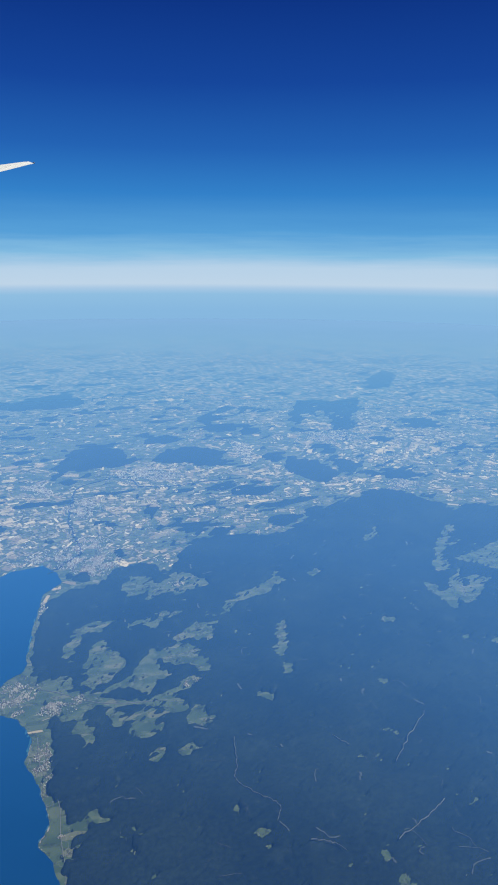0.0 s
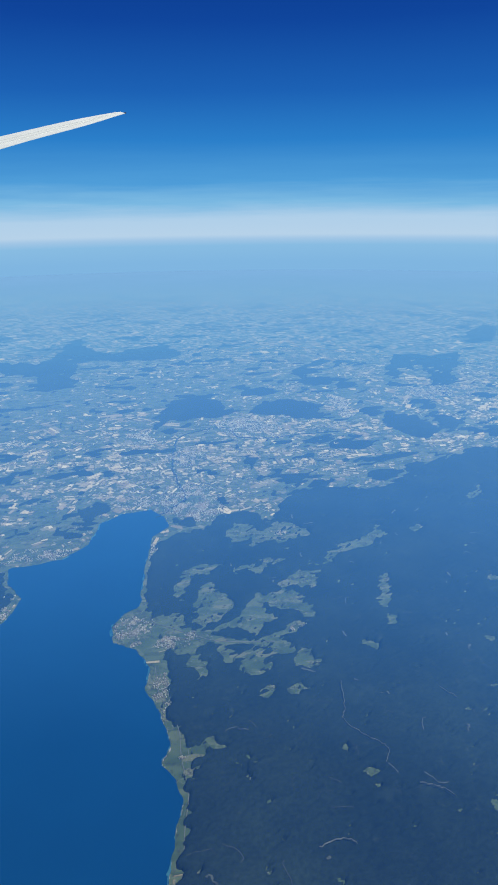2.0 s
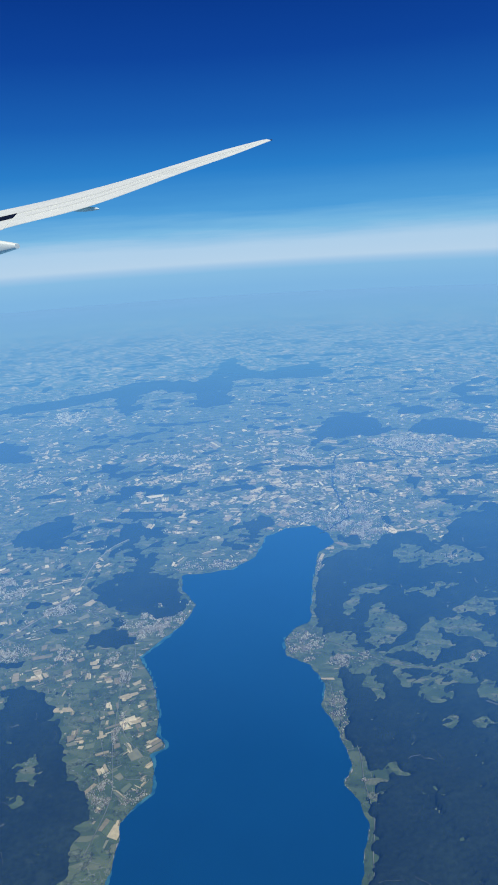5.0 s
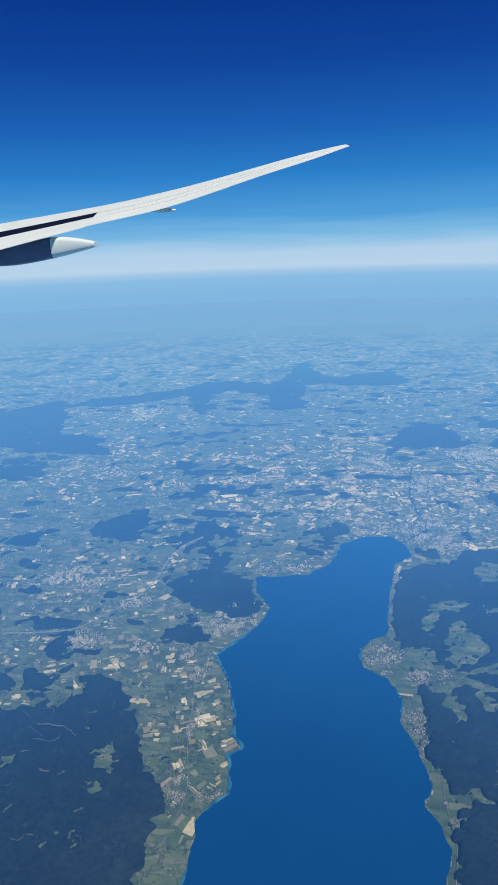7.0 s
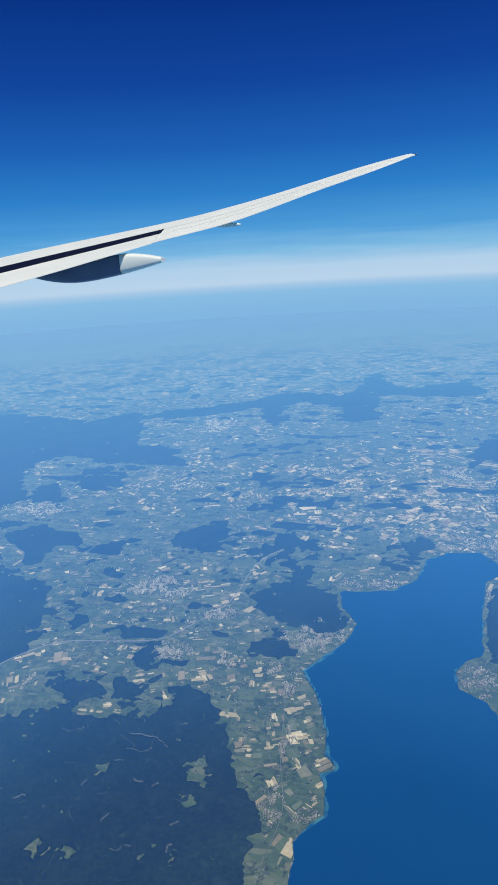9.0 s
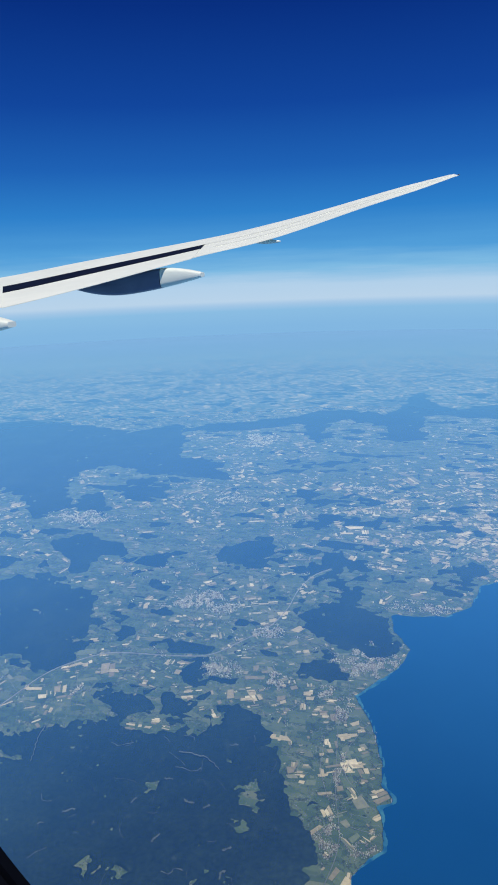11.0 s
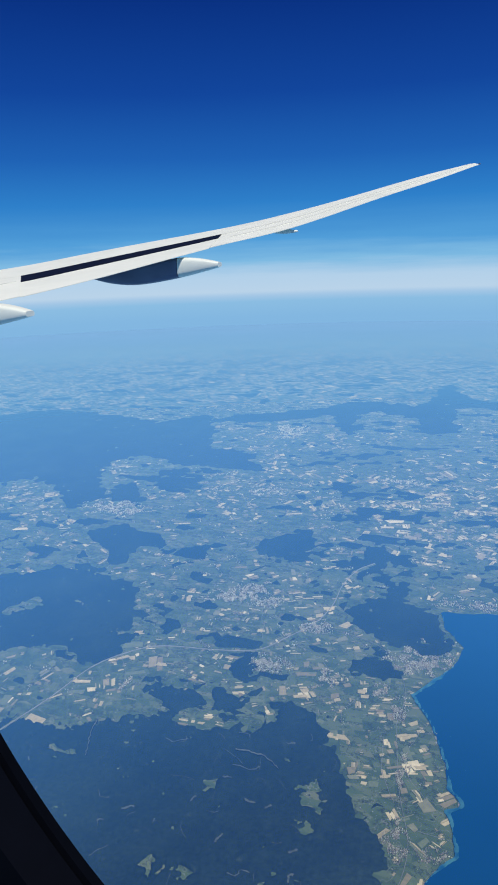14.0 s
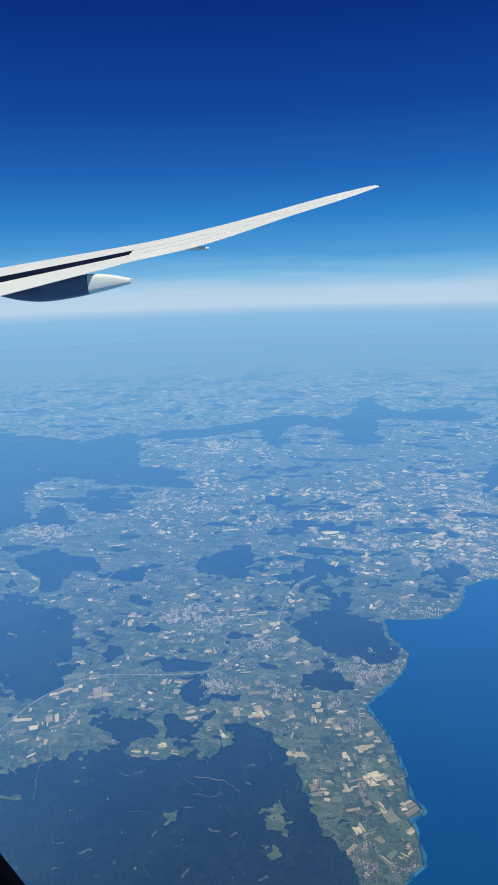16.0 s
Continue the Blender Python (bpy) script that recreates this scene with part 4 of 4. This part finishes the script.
def build_town(cx, cy, a, b, label):
    """Gabled houses, thinned out where gardens and streets run."""
    count = int(np.clip(a * b * (620000 if cy < 1.6 else 330000), 110, 3600))
    r, t = rng.random(count * 4) ** 0.72 * 1.35, rng.uniform(0, 2 * math.pi, count * 4)
    xs, ys = cx + a * r * np.cos(t), cy + b * r * np.sin(t)
    keep = (lake_field(xs, ys) < -0.004) & (fractal(xs, ys, 75, 3, 123) > rng.uniform(-0.25, 0.2, xs.size)) & (np.abs(fractal(xs, ys, 26, 2, 131)) > 0.035)
    keep &= r < 1.0 + 1.2 * fractal(xs, ys, 20, 4, 141)      # a ragged outline
    for wooded in TOWN_WOODS:
        keep &= wooded(xs, ys) < 0
    xs, ys = xs[keep][:count], ys[keep][:count]
    big = 0.55 + 0.46 * max(0, cy - 0.8)
    verts, faces = [], []
    for x, y, z in zip(xs, ys, earth(xs, ys) + 0.001):
        w, d, h = rng.uniform(0.0007, 0.0015) * big, rng.uniform(0.0010, 0.0027) * big, rng.uniform(0.0008, 0.0016)
        turn = 0.5 + rng.normal(0, 0.15) + (math.pi / 2 if rng.random() < 0.4 else 0)
        gable(verts, faces, x, y, z, w, d, h, turn)
    if faces:
        tagged(new("town", raw_mesh("town", verts, faces, ROOFS)), label, "town", "towns and villages", "stuff")


# ---------------- the wing ----------------
def wing():
    TE = [(-9.96, 7.4, -0.11), (-9.18, 9.2, 0.19), (-8.68, 10.38, 0.36), (-8.03, 11.91, 0.62), (-6.87, 14.63, 1.13), (-5.64, 17.52, 1.62), (-3.92, 21.56, 2.56), (-2.61, 24.63, 3.25), (-1.42, 27.45, 3.93)]
    LE = [(-14.6, 9.6, 0.20), (-12.43, 12.67, 0.69), (-11.52, 13.97, 0.89), (-10.39, 15.59, 1.19), (-8.08, 18.89, 1.77), (-6.68, 20.89, 2.21), (-5.41, 22.7, 2.67), (-3.29, 25.73, 3.49), (-1.62, 27.75, 4.02)]
    base = new("aircraft_wing")
    base.matrix_world = Matrix.Translation((0.04, 0, EYE)) @ pose(0, 0, 0, 0.28) @ Matrix.Translation((0, 0, -EYE))      # a slight bank
    tagged(base, "white airliner wing bending upward, flaps retracted, sunlit from above", "wing")

    def along(line, s):
        k = min(max(s, 0), 1) * (len(line) - 1)
        i = min(int(k), len(line) - 2)
        p = [Vector(line[max(0, min(len(line) - 1, j))]) for j in (i - 1, i, i + 1, i + 2)]
        t = k - i
        return 0.5 * (2 * p[1] + (p[2] - p[0]) * t + (2 * p[0] - 5 * p[1] + 4 * p[2] - p[3]) * t * t + (3 * p[1] - p[0] - 3 * p[2] + p[3]) * t ** 3)

    def skin(s, c):
        """A place on the upper skin: s from the root to the tip, c from the leading to the trailing edge."""
        q = along(LE, s).lerp(along(TE, s), c)
        q.z += 0.10 * (1 - s) * math.sin(math.pi * min(1, c * 0.9 + 0.1)) * 0.3
        return q

    def panel(name, s0, s1, c0, c1, thick, mat, ns=40, nc=8, drop=0.0, label=""):
        bm = bmesh.new()
        top, low = [], []
        for a in range(ns + 1):
            s = s0 + (s1 - s0) * a / ns
            rt, rl = [], []
            for b in range(nc + 1):
                k = b / nc
                c = c0 + (c1 - c0) * k
                q = skin(s, c)
                q.z -= drop
                h = 0.012 + min(0.5 * (1 - c) * (0.62 * (1 - s) + 0.05), thick * (1 - 0.75 * s) * max(0.05, min(1, (1 - c) * 3 + 0.12)) * min(1, 0.25 + 5 * max(c, 0.0)))
                rt.append(bm.verts.new(q))
                rl.append(bm.verts.new(q - Vector((0, 0, h))))
            top.append(rt); low.append(rl)
        for a in range(ns):
            for b in range(nc):
                bm.faces.new((top[a][b], top[a + 1][b], top[a + 1][b + 1], top[a][b + 1]))
                bm.faces.new((low[a][b], low[a][b + 1], low[a + 1][b + 1], low[a + 1][b]))
            bm.faces.new((top[a][0], low[a][0], low[a + 1][0], top[a + 1][0]))
            bm.faces.new((top[a][nc], top[a + 1][nc], low[a + 1][nc], low[a][nc]))
        for a in (0, ns):
            for b in range(nc):
                bm.faces.new((top[a][b], top[a][b + 1], low[a][b + 1], low[a][b]))
        bmesh.ops.recalc_face_normals(bm, faces=bm.faces)
        return part(name, bm, mat, base, label, True)

    panel("wing_skin", 0.0, 0.985, 0.0, 0.405, 0.9, PAINT, 120, 10, 0, "white painted upper wing skin")
    # a nearly flush strip that paints the gap's shade
    panel("flap_cove", 0.22, 0.50, 0.4055, 0.610, 0.06, COVE_SHADE, 30, 4, 0.004, "near-black strip painting the shade of the gap ahead of the flap")
    panel("flap", 0.22, 0.50, 0.611, 1.0, 0.35, PAINT, 30, 6, 0.015, "white trailing edge flap")
    panel("inboard_flap", 0.0, 0.22, 0.406, 1.0, 0.4, PAINT, 30, 6, 0.003)
    panel("aileron", 0.5, 0.66, 0.406, 1.0, 0.3, PAINT, 40, 6, 0.003)
    panel("outer_panel", 0.66, 0.985, 0.406, 1.0, 0.25, PAINT, 60, 6, 0.003)
    panel("wingtip", 0.9855, 1.0, 0.0, 1.0, 0.12, PAINT, 4, 6, 0.012, "white raked wingtip cap")

    def seam(s0, s1, c0, c1, wide):
        bm = bmesh.new()
        rows = []
        for k in range(121):
            s, c = s0 + (s1 - s0) * k / 120, c0 + (c1 - c0) * k / 120
            rows.append([bm.verts.new(skin(s, c + d) + Vector((0, 0, z))) for d, z in ((-wide, -0.02), (-wide * 0.9, 0.006), (wide * 0.9, 0.006), (wide, -0.02))])
        for r, q in zip(rows, rows[1:]):
            for k in range(3):
                bm.faces.new((r[k], r[k + 1], q[k + 1], q[k]))
        part("panel_seam", bm, SEAL, base, "thin grey panel seam")

    seam(0.50, 0.97, 0.46, 0.46, 0.028)
    seam(0.52, 0.93, 0.70, 0.66, 0.022)
    seam(0.02, 0.21, 0.60, 0.58, 0.009)
    seam(0.5000, 0.5015, 0.45, 1.0, 0.006)

    def canoe(x0, x1, y, z_top0, z_top1, z_low, mid):
        """A flap track fairing: a slim boat under the flap, with a pale tail cone."""
        def hull(k0, k1, rings):
            bm = bmesh.new()
            loops = []
            for a in range(rings + 1):
                k = k0 + (k1 - k0) * a / rings
                x = x0 + (x1 - x0) * k
                belly = math.sin(math.pi * min(1, k * 1.0 + 0.04)) ** 0.7
                top = z_top0 + (z_top1 - z_top0) * min(1, k / mid)
                low = z_top1 - (z_top1 - z_low) * belly if k < 0.45 else z_low + (z_top1 - 0.24 - z_low) * ((k - 0.45) / 0.55) ** 1.5
                high = max(top, low + 0.02) if k < mid else top - 0.14 * ((k - mid) / (1 - mid)) ** 1.9
                half = 0.27 * max(0.2, math.sin(math.pi * min(1, 0.12 + k * 0.80)) ** 0.6)
                cz, hz = (high + low) / 2, max(0.03, (high - low) / 2)
                loop = []
                for b in range(20):
                    t = 2 * math.pi * b / 20
                    cx, sx = math.cos(t), math.sin(t)
                    loop.append(bm.verts.new((x, y + half * math.copysign(abs(cx) ** 0.4, cx), cz + hz * math.copysign(abs(sx) ** 0.55, sx))))
                loops.append(loop)
            for p, q in zip(loops, loops[1:]):
                for b in range(20):
                    bm.faces.new((p[b], q[b], q[(b + 1) % 20], p[(b + 1) % 20]))
            bm.faces.new(loops[0]); bm.faces.new(list(reversed(loops[-1])))
            bmesh.ops.recalc_face_normals(bm, faces=bm.faces)
            return bm
        body = part("flap_track_fairing", hull(0.08, mid, 22), SHADED_CANOE, base, "grey canoe-shaped fairing, the shade under the flap painted into it", True)
        part("tail_cone", hull(mid + 0.004, 1, 16), PAINT, body, "white pointed tail cone", True)

    canoe(-10.52, -6.37, 14.09, 0.53, 0.925, 0.311, 0.755)
    canoe(-12.48, -8.21, 9.60, -0.08, 0.218, -0.386, 0.78)

    # the small hinge fairing at the aileron's inner end
    bm = bmesh.new()
    loops = []
    for k in range(9):
        s = k / 8
        x, r = -6.3 + 0.74 * s, 0.06 * math.sin(math.pi * (0.15 + 0.8 * s)) + 0.01
        loops.append([bm.verts.new((x, 17.45 + 0.2 * s + r * 0.8 * math.cos(t), 1.535 - 0.03 * s + r * math.sin(t))) for t in (i * math.pi / 5 for i in range(10))])
    for p, q in zip(loops, loops[1:]):
        for b in range(10):
            bm.faces.new((p[b], q[b], q[(b + 1) % 10], p[(b + 1) % 10]))
    bm.faces.new(loops[0]); bm.faces.new(list(reversed(loops[-1])))
    bmesh.ops.recalc_face_normals(bm, faces=bm.faces)
    part("hinge_fairing", bm, PAINT, base, "small grey hinge fairing", True)
    # the light at the very tip
    bm = bmesh.new()
    bmesh.ops.create_icosphere(bm, subdivisions=2, radius=0.03, matrix=Matrix.Translation(along(TE, 1.0)) @ Matrix.Diagonal((1.6, 0.8, 0.8, 1)))
    part("tip_light", bm, LENS, base, "dark lens of the wingtip light", True)


# ---------------- the cabin window ----------------
def cabin_window():
    base = tagged(new("cabin_window"), "rounded cabin window surround, its unlit darkness put into the colour", "window")

    def ring(name, rings, mat, label):
        """The lower sweep of the rounded opening, closed at both ends."""
        bm = bmesh.new()
        loops = []
        for a, b, y in rings:
            loops.append([bm.verts.new((0.0 + a * math.cos(t), y, 0.78 + b * math.sin(t))) for t in (radians(202 + i * 0.38) for i in range(101))])
        ends = [[lp[0] for lp in loops], [lp[-1] for lp in loops]]
        loops.append(loops[0])
        for p, q in zip(loops, loops[1:]):
            for k in range(100):
                bm.faces.new((p[k], q[k], q[k + 1], p[k + 1]))
        for e in ends:
            bm.faces.new(e)
        bmesh.ops.recalc_face_normals(bm, faces=bm.faces)
        part(name, bm, mat, base, label, True)

    ring("reveal", [(0.830, 0.892, 0.47), (0.835, 0.894, 0.455), (0.858, 0.896, 0.43), (1.1, 0.896, 0.425), (1.2, 0.90, 0.435), (1.2, 0.90, 0.465)], UNLIT_SURROUND, "moulded reveal, cabin darkness put into its navy colour")
    ring("seal", [(0.823, 0.885, 0.474), (0.823, 0.885, 0.486), (0.850, 0.897, 0.49), (0.850, 0.897, 0.472)], RUBBER, "black rubber pane seal")


def country_lanes():
    """Narrow lanes wandering over the farmland west and north of the lake, with farms strung along them."""
    rnd = random.Random(31)
    bm = bmesh.new()
    farms = []
    walks = []
    for _ in range(170):
        x, y, way, turn = rnd.uniform(-1.9, 1.2), rnd.uniform(0.75, 2.7), rnd.uniform(0, 2 * math.pi), 0.0
        line = []
        for k in range(rnd.randint(10, 34)):
            line.append((x, y, way))
            turn = 0.7 * turn + rnd.uniform(-0.12, 0.12)
            way += turn
            x, y = x + math.cos(way) * 0.011, y + math.sin(way) * 0.011
        walks.append(line)
    flat = np.array([p for line in walks for p in line])
    free = iter(open_land(flat[:, 0], flat[:, 1], 0.003).tolist())
    for line in walks:
        last = None
        for x, y, way in line:
            if not next(free):
                last = None
                continue
            wide = 0.00042 + 0.0003 * max(0, y - 1)
            spot_on = Vector((x, y, float(earth(x, y)) + 0.0012))
            side = Vector((-math.sin(way), math.cos(way), 0)) * wide
            pair = [bm.verts.new(spot_on + side), bm.verts.new(spot_on - side)]
            if last:
                bm.faces.new((last[0], pair[0], pair[1], last[1]))
            last = pair
            if rnd.random() < 0.30:
                farms += [(x + rnd.gauss(0, 0.005), y + rnd.gauss(0, 0.005)) for _ in range(rnd.randint(1, 7))]
    tagged(part("country_lanes", bm, GRAVEL), "thin pale lanes winding between fields and farms", "lanes", kind="stuff")
    verts, faces = [], []
    for x, y in farms:
        big = 0.75 + 0.42 * max(0, y - 0.8)
        gable(verts, faces, x, y, float(earth(x, y)) + 0.0008, rnd.uniform(0.0008, 0.0016) * big, rnd.uniform(0.0012, 0.003) * big, rnd.uniform(0.0008, 0.0015), rnd.uniform(0, math.pi))
    tagged(new("farms", raw_mesh("farms", verts, faces, ROOFS)), "scattered small pale farmhouses among fields", "farms", kind="stuff")


wing()
cabin_window()
country_lanes()
for blob in TOWNS:
    build_town(*blob, "village of small pale houses with red and grey roofs")
for blob in TOWNS_FAR:
    build_town(*blob, "hazy town of pale buildings among fields")
build_fields()

# the plan and the window edge are set to their scale round the eye; the wing keeps its true size
for ob in list(scene.collection.objects):
    if ob.parent is None and ob.name.split(".")[0] not in ("camera", "sun", "aircraft_wing"):
        ob.scale, ob.location = (RELIEF, RELIEF, RELIEF), (0, 0, EYE * (1 - RELIEF))
